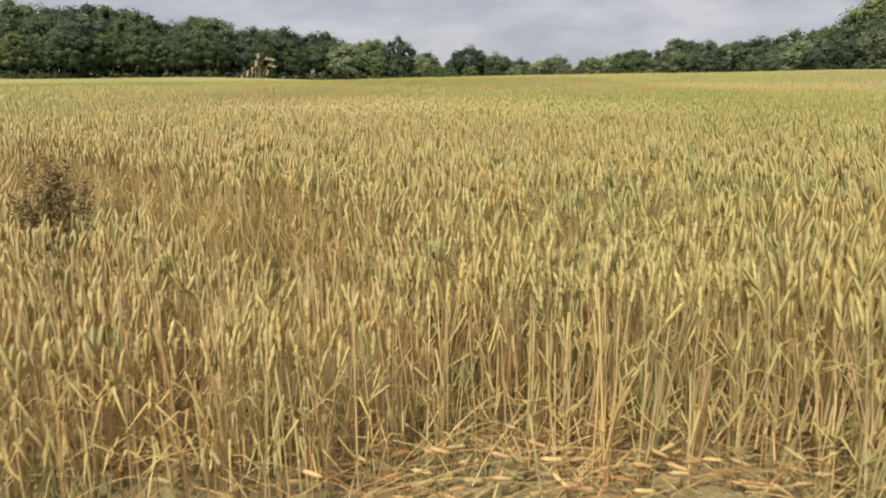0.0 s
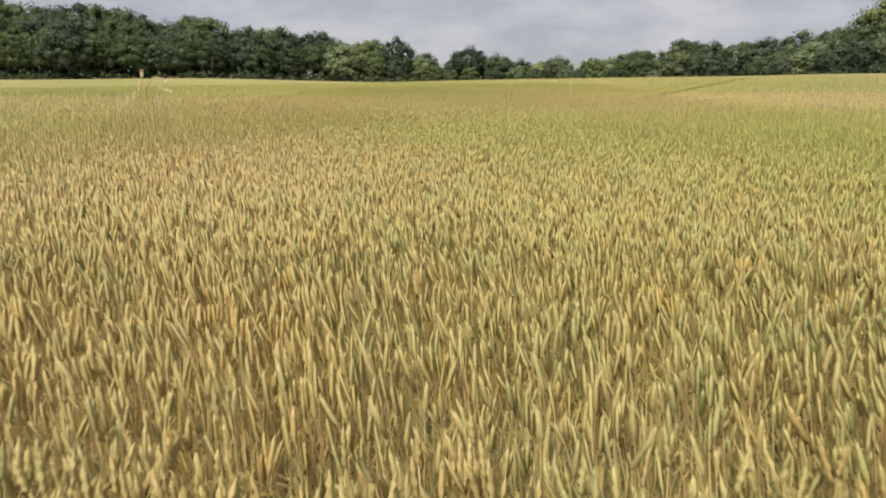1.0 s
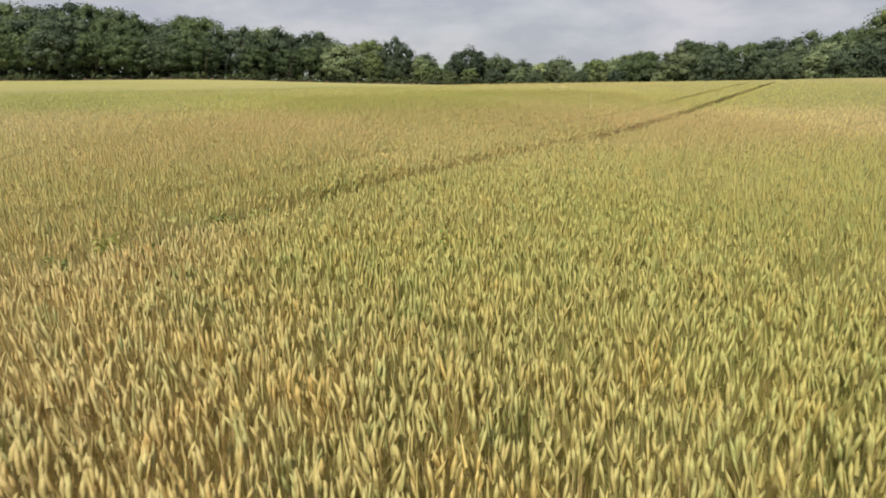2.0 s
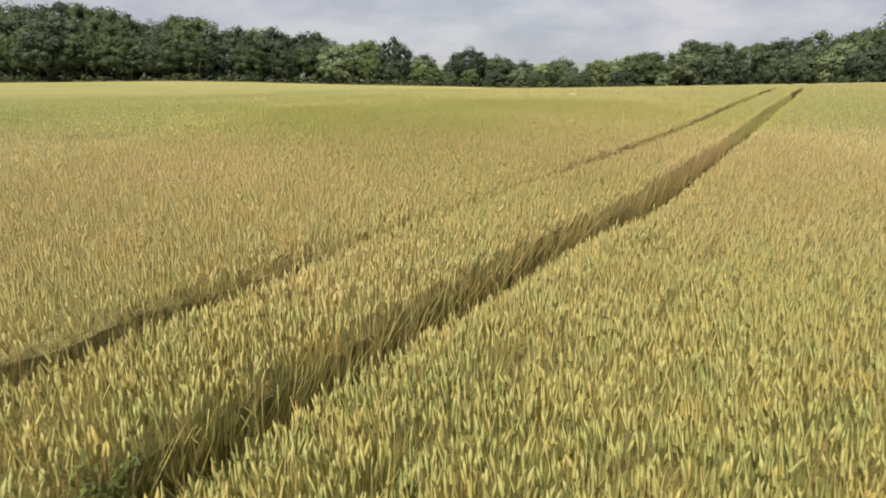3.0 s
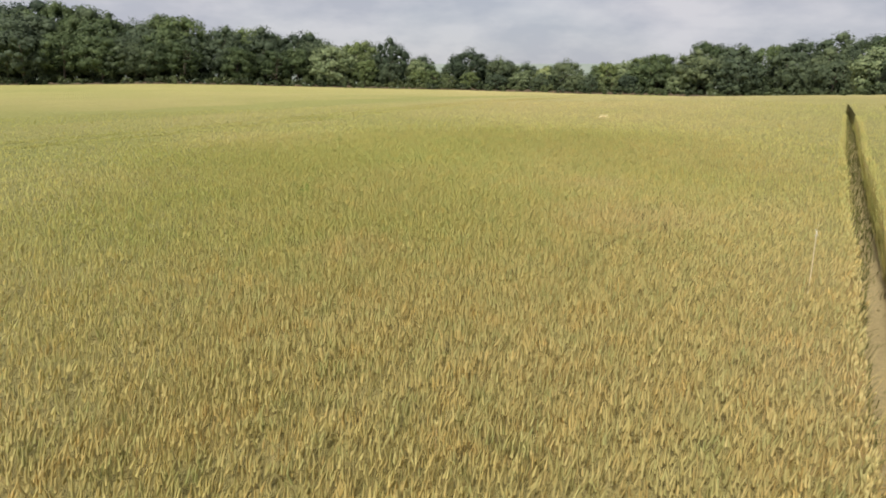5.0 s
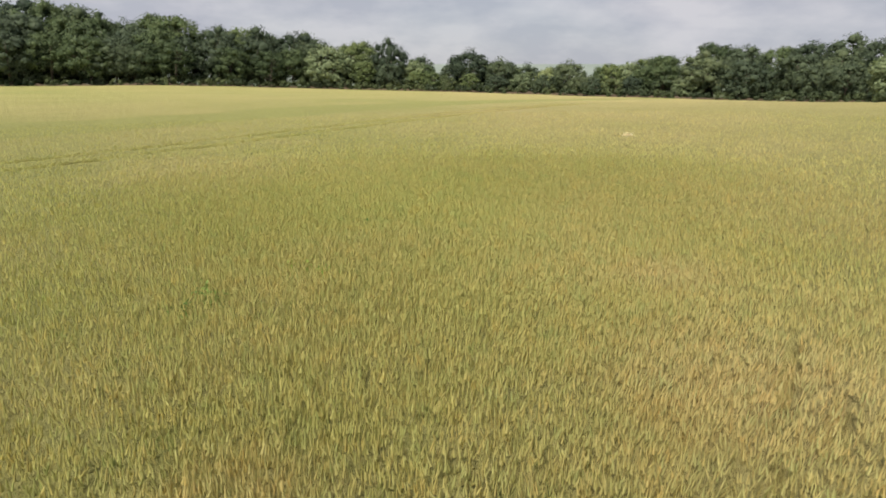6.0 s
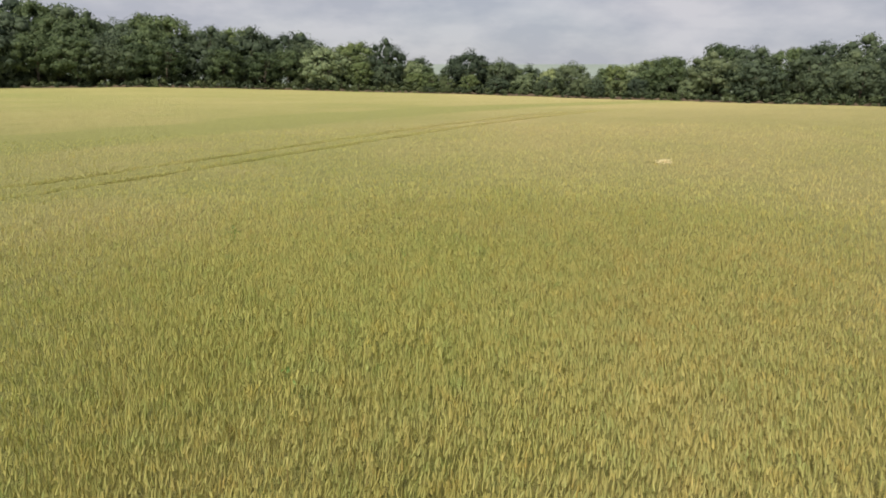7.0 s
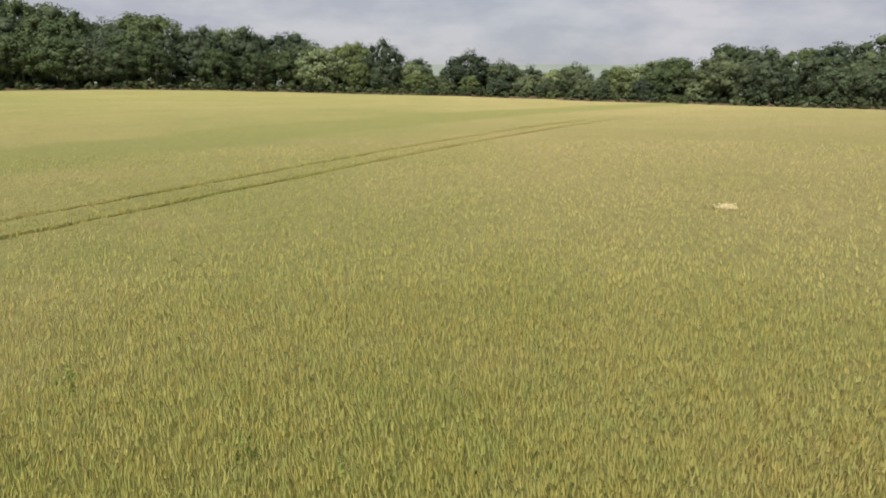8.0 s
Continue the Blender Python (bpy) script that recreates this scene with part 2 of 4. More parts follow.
class Heap:
    """Gathers copies of a template into one big mesh."""

    def __init__(self):
        self.v, self.q, self.t, self.n = [], [], [], 0

    def add(self, verts, quads=(), tris=()):
        """verts (plants, k, 3); quads and tris index the k vertices of a plant."""
        count, k = verts.shape[:2]
        base = self.n + np.arange(count, dtype=np.int64)[:, None, None] * k
        if len(quads):
            self.q.append((np.asarray(quads)[None] + base).reshape(-1, 4))
        if len(tris):
            self.t.append((np.asarray(tris)[None] + base).reshape(-1, 3))
        self.v.append(verts.reshape(-1, 3))
        self.n += count * k

    def mesh(self, name, smooth=False):
        faces = []
        if self.q:
            faces.append(np.concatenate(self.q))
        if self.t:
            faces.append(np.concatenate(self.t))
        return mesh_of(name, np.concatenate(self.v), *faces, smooth=smooth)


rng = np.random.default_rng(7)


# ---------------------------------------------------------------- the lie of the land
def step(v, lo, hi):
    t = np.clip((v - lo) / (hi - lo), 0, 1)
    return t * t * (3 - 2 * t)


def ground(x, y):
    """Height of the soil: a low ridge across the field, falling away to the wood beyond."""
    x, y = np.asarray(x, dtype=float), np.asarray(y, dtype=float)
    xs = np.clip(x, -140, 120)
    ridge = np.exp(-(((y - 72) / 34.0) ** 2)) * np.clip(0.40 + 0.022 * xs, 0.10, 1.35)
    away = step(y, 85, 215) * np.clip(-1.3 - 0.0155 * xs, -3.2, -0.1)
    knoll = 0.55 * np.exp(-(((x + 74) / 28) ** 2) - (((y - 205) / 45) ** 2))
    left = -0.6 * step(-x, 18, 70) * step(y, 5, 60) * (1 - step(y, 110, 200))
    soft = 0.05 * np.sin(x * 0.11 + 1.0) * np.cos(y * 0.09) * step(np.hypot(x, y), 8, 30)
    far = 46.0 * step(y, 700, 2000) * (0.75 + 0.25 * np.sin(x * 0.0016 + 0.6)) - 6.0 * step(y, 260, 420) * (1 - step(y, 600, 1000))
    return ridge + away + knoll + left + soft + far


CROP = 0.85
# wheel tracks run straight across the field, this many degrees right of the heading
TRAM = radians(31.5)
UX, UY = math.sin(TRAM), math.cos(TRAM)
NX, NY = UY, -UX
# edges of the tracks, metres square to them: (from, to)
TRACKS = [(-39.60, -39.40), (-37.52, -37.32), (-11.76, -11.14), (-9.94, -9.14)]
TRACK_END = 74.0


def to_tram(x, y):
    return x * NX + y * NY, x * UX + y * UY


def from_tram(n, u):
    return n * NX + u * UX, n * NY + u * UY


# the field's far edge, where the wood and the hedge stand: x, y
EDGE = [(-230, 206), (-150, 202), (-110, 200), (-80, 206), (-45, 228), (5, 228), (35, 219), (62, 204), (82, 187), (92, 168), (84, 148), (68, 128), (66, 112), (80, 95), (110, 80), (230, 50)]


def edge_y(x):
    """The far edge as seen ahead, for the stretch where it runs across."""
    return np.interp(x, [p[0] for p in EDGE[:9]], [p[1] for p in EDGE[:9]])


def in_field(x, y):
    right = np.interp(y, [50, 80, 95, 112, 128, 148, 168, 187, 204], [230, 110, 80, 66, 68, 84, 92, 82, 62])
    return (y < edge_y(x)) & (x < right)


def track_edges(k, u):
    """Both edges of a track: the third one is nearly grown over along its first stretch."""
    lo, hi = TRACKS[k]
    f = 0.85 - 0.40 * step(u, 16, 19) + 0.55 * step(u, 22, 28) if k == 2 else np.ones(np.shape(u))
    # the fourth widens where the sprayer swung in
    hi = hi - (0.26 * (1 - step(u, 19.5, 21.5)) if k == 3 else 0.0)
    lo = lo + (0.16 * step(u, 19.0, 21.5) if k == 3 else 0.0)
    f = f * (1 - 0.9 * step(u, 56, 74)) if k > 1 else f
    return (lo + hi) / 2 - (hi - lo) / 2 * f, (lo + hi) / 2 + (hi - lo) / 2 * f


def in_track(x, y, grow=0.0):
    n, u = to_tram(x, y)
    hit = np.zeros(np.shape(x), dtype=bool)
    for k in range(len(TRACKS)):
        lo, hi = track_edges(k, u)
        hit |= (n > lo - grow) & (n < hi + grow) & (u < TRACK_END + 19 * (k < 2))
    return hit


def in_path(x, y, half=0.20):
    """The narrow trodden gap that leaves the near edge at a slant."""
    ax, ay, bx, by = -0.45, 2.45, -2.9, 4.30
    dx, dy = bx - ax, by - ay
    t = np.clip(((x - ax) * dx + (y - ay) * dy) / (dx * dx + dy * dy), 0, 1)
    return np.hypot(x - ax - t * dx, y - ay - t * dy) < half


def trampled(x, y):
    """The crop between the trodden gap and the near edge stands lower."""
    before = ((x + 0.45) * 1.85 + (y - 2.45) * 2.45) / 3.07
    return 1 - 0.22 * step(-before, 0.0, 0.15) * (1 - step(-before, 0.9, 1.8)) * step(x, -3.6, -2.9) * (1 - step(x, -0.5, 0.3))


def near_edge(x):
    return 1.74 + 0.10 * np.sin(x * 2.3 + 0.6) + 0.06 * np.sin(x * 6.1 + 1) - 0.22 * step(x, 0.9, 1.6)


# ---------------------------------------------------------------- ground
def build_ground():
    xs = np.unique(np.concatenate([np.linspace(-3000, -240, 24), np.linspace(-240, -30, 50), np.linspace(-30, 30, 81), np.linspace(30, 240, 50), np.linspace(240, 3000, 24)]))
    ys = np.unique(np.concatenate([np.linspace(-3000, -20, 16), np.linspace(-20, 90, 81), np.linspace(90, 300, 50), np.linspace(300, 4200, 50)]))
    gx, gy = np.meshgrid(xs, ys)
    v = np.stack([gx, gy, ground(gx, gy)], -1).reshape(-1, 3)
    i = np.arange(len(ys) - 1)[:, None] * len(xs) + np.arange(len(xs) - 1)[None]
    q = np.stack([i, i + 1, i + 1 + len(xs), i + len(xs)], -1).reshape(-1, 4)
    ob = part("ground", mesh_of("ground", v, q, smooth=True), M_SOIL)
    tagged(ob, "dry pale brown clay soil under the crop, grassland beyond", "ground", kind="structure")
    # rank grass and brambles along the hedge foot, colour darkened to carry the shade
    r = np.random.default_rng(12)
    rows = []
    for (ax, ay), (bx, by) in zip(EDGE, EDGE[1:]):
        count = int(math.hypot(bx - ax, by - ay) / 0.8)
        length = math.hypot(bx - ax, by - ay)
        ox, oy = -(by - ay) / length, (bx - ax) / length
        for k in range(count):
            x, y = ax + (bx - ax) * k / count, ay + (by - ay) * k / count
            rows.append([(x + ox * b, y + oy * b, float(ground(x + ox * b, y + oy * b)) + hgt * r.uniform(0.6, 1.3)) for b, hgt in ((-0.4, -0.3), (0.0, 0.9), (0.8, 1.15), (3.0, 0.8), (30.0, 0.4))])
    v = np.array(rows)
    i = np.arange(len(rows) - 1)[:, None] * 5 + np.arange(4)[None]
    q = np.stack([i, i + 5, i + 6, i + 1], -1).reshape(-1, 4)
    ob = part("hedge_bottom", mesh_of("hedge_bottom", v.reshape(-1, 3), q), M_RANK_SHADED)
    tagged(ob, "rank brown grass and brambles under the hedge, shade put into the colour", "grass", kind="stuff")


build_ground()


# ---------------------------------------------------------------- wheat
wheat = tagged(new("wheat_crop"), "ripening golden and green wheat standing thick on the field", "wheat", kind="stuff")


# short gaps where single drill rows failed: square to the tracks, from, to along them
GAPS = [(-8.625, 14.0, 22.0), (-8.375, 16.0, 22.0), (-8.0, 17.0, 21.0), (-10.75, 21.3, 24.8), (-10.5, 21.5, 26.0), (-10.25, 22.5, 25.2), (-11.0, 24.2, 29.0), (-15.0, 30.2, 36.0), (-14.5, 31.3, 33.6), (-15.25, 30.8, 32.3), (1.875, 4.6, 9.5)]
# places where the crop is laid flat: x, y, half widths
HOLLOWS = [(-9.3, 33.2, 1.0, 0.9), (9.6, 59.1, 0.26, 0.22), (-1.95, 3.1, 0.20, 0.20)]


def in_gap(x, y, grow=0.0):
    n, u = to_tram(x, y)
    hit = np.zeros(np.shape(x), dtype=bool)
    for at_n, u0, u1 in GAPS:
        hit |= (np.abs(n - at_n - 0.02 * np.sin(u * 3)) < 0.085 + grow) & (u > u0) & (u < u1) & (np.sin(u * 4.1 + at_n) + 0.6 * np.sin(u * 1.7) > -0.3)
    for hx, hy, rx, ry in HOLLOWS:
        hit |= ((x - hx) / rx) ** 2 + ((y - hy) / ry) ** 2 < 1
    return hit


def off_path(x, y):
    """Distance from the strip that the line of flight passes over."""
    return np.hypot(np.maximum(np.abs(x - 0.0437 * y) - (1.2 + 0.05 * np.minimum(y, 47)), 0), np.maximum(y - 47, 0))


def beside_track(n, u):
    """How tall the crop stands by the tracks, 1 for full height: the margin next to a wheeling is stunted."""
    f = np.ones(np.shape(n))
    for k in range(len(TRACKS)):
        lo, hi = track_edges(k, u)
        f -= ((0.17 + 0.14 * step(u, 15.5, 18) * (1 - step(u, 25, 31))) if k == 3 else 0.20 - 0.10 * step(u, 16, 19)) * (n >= (lo + hi) / 2) * (1 - step(n - hi, 0.0, 0.42))
        f -= 0.08 * (n < (lo + hi) / 2) * (1 - step(lo - n, 0.0, 0.25))
    return f


def canopy(parent):
    """The close mass of leaves and stalks under the ears, nearer to their tops the further the ears run together."""
    heap = Heap()
    cuts = [-420.0] + [c for lo, hi in TRACKS for c in (lo - 0.04, hi + 0.04)] + [330.0]
    for k in range(0, len(cuts), 2):
        lo, hi = cuts[k], cuts[k + 1]
        inner = np.unique(np.round(np.concatenate([[lo, hi], *[[g[0] - 0.10, g[0] - 0.04, g[0] + 0.04, g[0] + 0.10] for g in GAPS if lo < g[0] < hi], np.arange(max(lo, -42), min(hi, 12), 0.3), np.arange(max(lo, -60), min(hi, 40), 2.0), np.arange(lo, hi, 8.0)]), 3))
        cols = [lo]
        for c in inner:
            if c - cols[-1] > 0.035 and hi - c > 0.06:
                cols.append(c)
        inner = np.array(cols + [hi])
        fwd = np.unique(np.concatenate([np.arange(0, 30, 0.3), np.arange(30, 90, 0.5), np.linspace(90, 600, 120)]))
        nn, ff = np.meshgrid(inner, fwd)
        # the strips begin at the near edge of the crop
        start = (2.9 - inner * NY) / UY
        uu = start[None] + ff
        if k:
            nn[:, 0] += track_edges(k // 2 - 1, uu[:, 0])[1] + 0.04 - lo
        if k // 2 < len(TRACKS):
            nn[:, -1] += track_edges(k // 2, uu[:, -1])[0] - 0.04 - hi
        for col, other in ((0, cuts[k - 1] if k else None), (-1, cuts[k + 2] if k + 2 < len(cuts) else None)):
            if other is not None:
                past = uu[:, col] > TRACK_END + 19 * (inner[col] < -20)
                nn[past, col] = (inner[col] + other) / 2
        x, y = from_tram(nn, uu)
        ok = in_field(x, y)
        off = off_path(x, y)
        wave = 0.06 * np.sin(x * 3.1 + np.sin(y * 2.3)) * np.cos(y * 2.7 + x) * (1 - 0.8 * step(off, 5, 25))
        height = np.maximum(0.46 + 0.10 * step(y, 6, 9) + 0.10 * step(y, 15, 22) - 0.07 * step(y, 38, 43) * (1 - step(y, 46, 54)) * (1 - step(off, 0, 6)), 0.46 + 0.33 * step(off, 0.5, 9) - 0.05 * step(y, 38, 43) * (1 - step(y, 50, 58)) * (1 - step(off, 3, 12))) + wave
        height = height * beside_track(nn, uu) * trampled(x, y) * step(y, 2.9, 4.6)
        height = np.where(in_path(x, y, 0.22), 0.06 * step(y, 2.9, 3.4), np.where(in_gap(x, y), 0.03, height))
        top = ground(x, y) + height
        idx = np.arange(nn.size).reshape(nn.shape)
        q = np.stack([idx[:-1, :-1], idx[:-1, 1:], idx[1:, 1:], idx[1:, :-1]], -1)
        keep = ok[:-1, :-1] & ok[:-1, 1:] & ok[1:, 1:] & ok[1:, :-1]
        heap.add(np.stack([x, y, top], -1).reshape(1, -1, 3), q[keep])
        for edge in (0, -1):
            ex, ey = x[:, edge], y[:, edge]
            rows = np.stack([np.stack([ex, ey, ground(ex, ey) - 0.02], -1), np.stack([ex, ey, top[:, edge]], -1)], 1)
            j = np.arange(len(fwd) - 1)[ok[:-1, edge] & ok[1:, edge]]
            heap.add(rows.reshape(1, -1, 3), np.stack([2 * j, 2 * j + 2, 2 * j + 3, 2 * j + 1], -1))
    part("canopy", heap.mesh("canopy"), M_CANOPY, parent, "golden green mass of leaves and stalks run together")


def scatter(x0, x1, y0, y1, density, skew=True):
    """Plant places in a box along the heading, kept clear of tracks and paths."""
    count = int((x1 - x0) * (y1 - y0) * density)
    x, y = rng.uniform(x0, x1, count), rng.uniform(y0, y1, count)
    x = x + 0.0437 * y if skew else x
    # plants stand in drilled rows 12.5 cm apart
    n, u = to_tram(x, y)
    n = np.round(n / 0.125) * 0.125 + rng.normal(0, 0.018, count)
    x, y = from_tram(n, u)
    ok = in_field(x, y) & (y > near_edge(x)) & ~in_track(x, y) & ~in_path(x, y) & ~in_gap(x, y)
    return x[ok], y[ok]


def lie(x, y):
    """The way the crop leans, and how far: gusts lay it over in drifts."""
    a = 1.2 + 0.8 * np.sin(x * 0.21 + 0.13 * y) + 0.7 * np.sin(0.17 * y - 0.3)
    s = 0.07 + 0.05 * np.sin(x * 0.4 + y * 0.31)
    loose = 0.05 + 0.045 * (1 - step(y, 3, 9))
    lx = s * np.cos(a) + rng.normal(0, 1, len(x)) * loose
    ly = s * np.sin(a) + rng.normal(0, 1, len(x)) * loose
    return lx, ly


def ribbon(p, side):
    """p (plants, levels, 3), side (plants, levels, 3) half-width vectors -> verts and quads."""
    count, levels = p.shape[:2]
    v = np.stack([p - side, p + side], 2).reshape(count, levels * 2, 3)
    q = [[2 * k, 2 * k + 1, 2 * k + 3, 2 * k + 2] for k in range(levels - 1)]
    return v, q


def plants(x, y, stems, ears, blades, fine, size=1.0):
    """Wheat plants with stem and ear; fine: -1 a folded ear, 0 coarse, 1 plain ear, 2 with awns and leaves, 3 with spikelets too."""
    count = len(x)
    g = ground(x, y)
    h = (CROP - 0.08) * rng.normal(1.0, 0.065, count) * (0.80 + 0.20 * step(y, 2.0, 3.2)) * beside_track(*to_tram(x, y)) * trampled(x, y)
    lx, ly = lie(x, y)
    turn = rng.uniform(0, 2 * math.pi, count)
    side = np.stack([np.cos(turn), np.sin(turn), np.zeros(count)], -1)
    base = np.stack([x, y, g], -1)

    def at(t):
        return base + np.stack([lx * h * t * t, ly * h * t * t, h * t], -1)

    size = np.broadcast_to(np.asarray(size, dtype=float), (count,))
    tip = at(1.0)
    if fine >= 2:
        p = np.stack([at(t) for t in (0.0, 0.5, 1.0)], 1)
        v, q = ribbon(p, side[:, None] * np.array([0.0030, 0.0026, 0.0018])[None, :, None] * size[:, None, None])
        stems.add(v, q)
    elif fine == 1:
        v, q = ribbon(np.stack([at(0.3), tip], 1), side[:, None] * np.array([0.0030, 0.0024])[None, :, None] * size[:, None, None])
        stems.add(v, q)
    else:
        low, wide = at(0.5), side * 0.0034 * size[:, None]
        stems.add(np.stack([low - wide, low + wide, tip], 1), (), [[0, 1, 2]])
    # the ear goes on from the stem's tip and nods a little
    nod = rng.normal(0, 0.16, (count, 2)) + 1.8 * np.stack([lx, ly], -1)
    axis = np.stack([nod[:, 0], nod[:, 1], np.ones(count)], -1)
    axis /= np.linalg.norm(axis, axis=1, keepdims=True)
    length = rng.normal(0.098, 0.013, count) * (1 + 0.25 * (size - 1))
    girth = rng.normal(0.0128 if fine < 2 else 0.0098, 0.0014, count) * size
    other = np.cross(axis, side)
    other /= np.linalg.norm(other, axis=1, keepdims=True)
    across = np.cross(other, axis)
    if fine < 0:
        mid = other * (girth * 0.8)[:, None]
        low, high = tip + axis * (length * 0.05)[:, None], tip + axis * (length * 0.92)[:, None]
        wide = across * (girth * 0.8)[:, None]
        ears.add(np.stack([low - wide, low + mid, low + wide, high - wide * 0.5, high + mid * 0.5, high + wide * 0.5], 1), [[0, 1, 4, 3], [1, 2, 5, 4]])
        return
    sides = 4 if fine == 3 else 3
    rings = (((0.0, 0.3), (0.10, 0.85), (0.22, 0.72), (0.36, 1.05), (0.50, 0.74), (0.66, 0.95), (0.80, 0.55)) if fine == 3
             else ((0.0, 0.5), (0.2, 1.0), (0.74, 0.80)) if fine == 2 else ((0.0, 0.62), (0.45, 1.0)) if fine == 1 else ((0.05, 0.85), (0.92, 0.36)))
    vs = []
    for j, (t, r) in enumerate(rings):
        for k in range(sides):
            c = (k + (0.5 * (j % 2) if fine == 3 else 0.0)) * 2 * math.pi / sides
            vs.append((tip + axis * (length * t)[:, None] + (across * math.cos(c) + other * math.sin(c)) * (girth * r)[:, None])[:, None])
    last = (len(rings) - 1) * sides
    q = [[a + k, a + (k + 1) % sides, a + sides + (k + 1) % sides, a + sides + k] for a in range(0, last, sides) for k in range(sides)]
    if fine >= 1:
        vs.append((tip + axis * length[:, None])[:, None])
        ears.add(np.concatenate(vs, 1), q, [[last + k, last + (k + 1) % sides, last + sides] for k in range(sides)])
    else:
        ears.add(np.concatenate(vs, 1), q)
    if fine >= 2:
        # awns stand round the ear like a brush
        for k in range(8 if fine == 3 else 4):
            a = k * 2.4 + rng.uniform(-0.5, 0.5, count)
            out = across * np.cos(a)[:, None] + other * np.sin(a)[:, None]
            root = tip + axis * (length * rng.uniform(0.15, 0.8, count))[:, None] + out * girth[:, None] * 0.7
            end = root + axis * rng.uniform(0.035, 0.07, count)[:, None] + out * rng.uniform(0.010, 0.026, count)[:, None]
            wide = np.cross(out, axis) * 0.0013
            ears.add(np.stack([root - wide, root + wide, end], 1), (), [[0, 1, 2]])
    if blades is not None:
        pick = rng.random(count) < (0.9 if fine >= 2 else 0.35)
        for lev in ((0.35, 0.7) if fine >= 2 else (0.75,)):
            m = int(pick.sum())
            root = at(lev)[pick]
            a = rng.uniform(0, 2 * math.pi, m)
            out = np.stack([np.cos(a), np.sin(a), np.zeros(m)], -1)
            reach = rng.uniform(0.09, 0.2, m)[:, None]
            rise = rng.uniform(0.02, 0.12, m)[:, None] * np.array([[0, 0, 1.0]])
            p = np.stack([root, root + out * reach * 0.5 + rise, root + out * reach + rise * rng.uniform(-0.6, 0.6, (m, 1))], 1)
            sd = np.stack([-np.sin(a), np.cos(a), np.zeros(m)], -1)[:, None] * np.array([0.003, 0.0050, 0.0008])[None, :, None] * size[pick][:, None, None]
            v, q = ribbon(p, sd)
            blades.add(v, q)


def spikes(x, y, blades, size, each, foot=0.45, tall=1.0, low=0.72):
    """Upright flag leaves between the ears, one thin blade each."""
    take = rng.integers(0, len(x), int(len(x) * each))
    x, y, size = x[take] + rng.normal(0, 0.03, len(take)), y[take] + rng.normal(0, 0.03, len(take)), size[take]
    ok = ~in_gap(x, y, 0.025)
    x, y, size = x[ok], y[ok], size[ok]
    count = len(x)
    g, (lx, ly) = ground(x, y), lie(x, y)
    lx, ly = lx + rng.normal(0, 0.16, count), ly + rng.normal(0, 0.16, count)
    h = CROP * tall * rng.uniform(low, 1.04, count) * (0.80 + 0.20 * step(y, 2.0, 3.2)) * beside_track(*to_tram(x, y)) * trampled(x, y)
    a = rng.uniform(0, 6.28, count)
    w = rng.uniform(0.0030, 0.0064, count) * size
    root = np.stack([x, y, g + h * foot], -1)
    side = np.stack([np.cos(a) * w, np.sin(a) * w, np.zeros(count)], -1)
    blades.add(np.stack([root - side, root + side, root + np.stack([lx * h, ly * h, h * (1 - foot)], -1)], 1), (), [[0, 1, 2]])


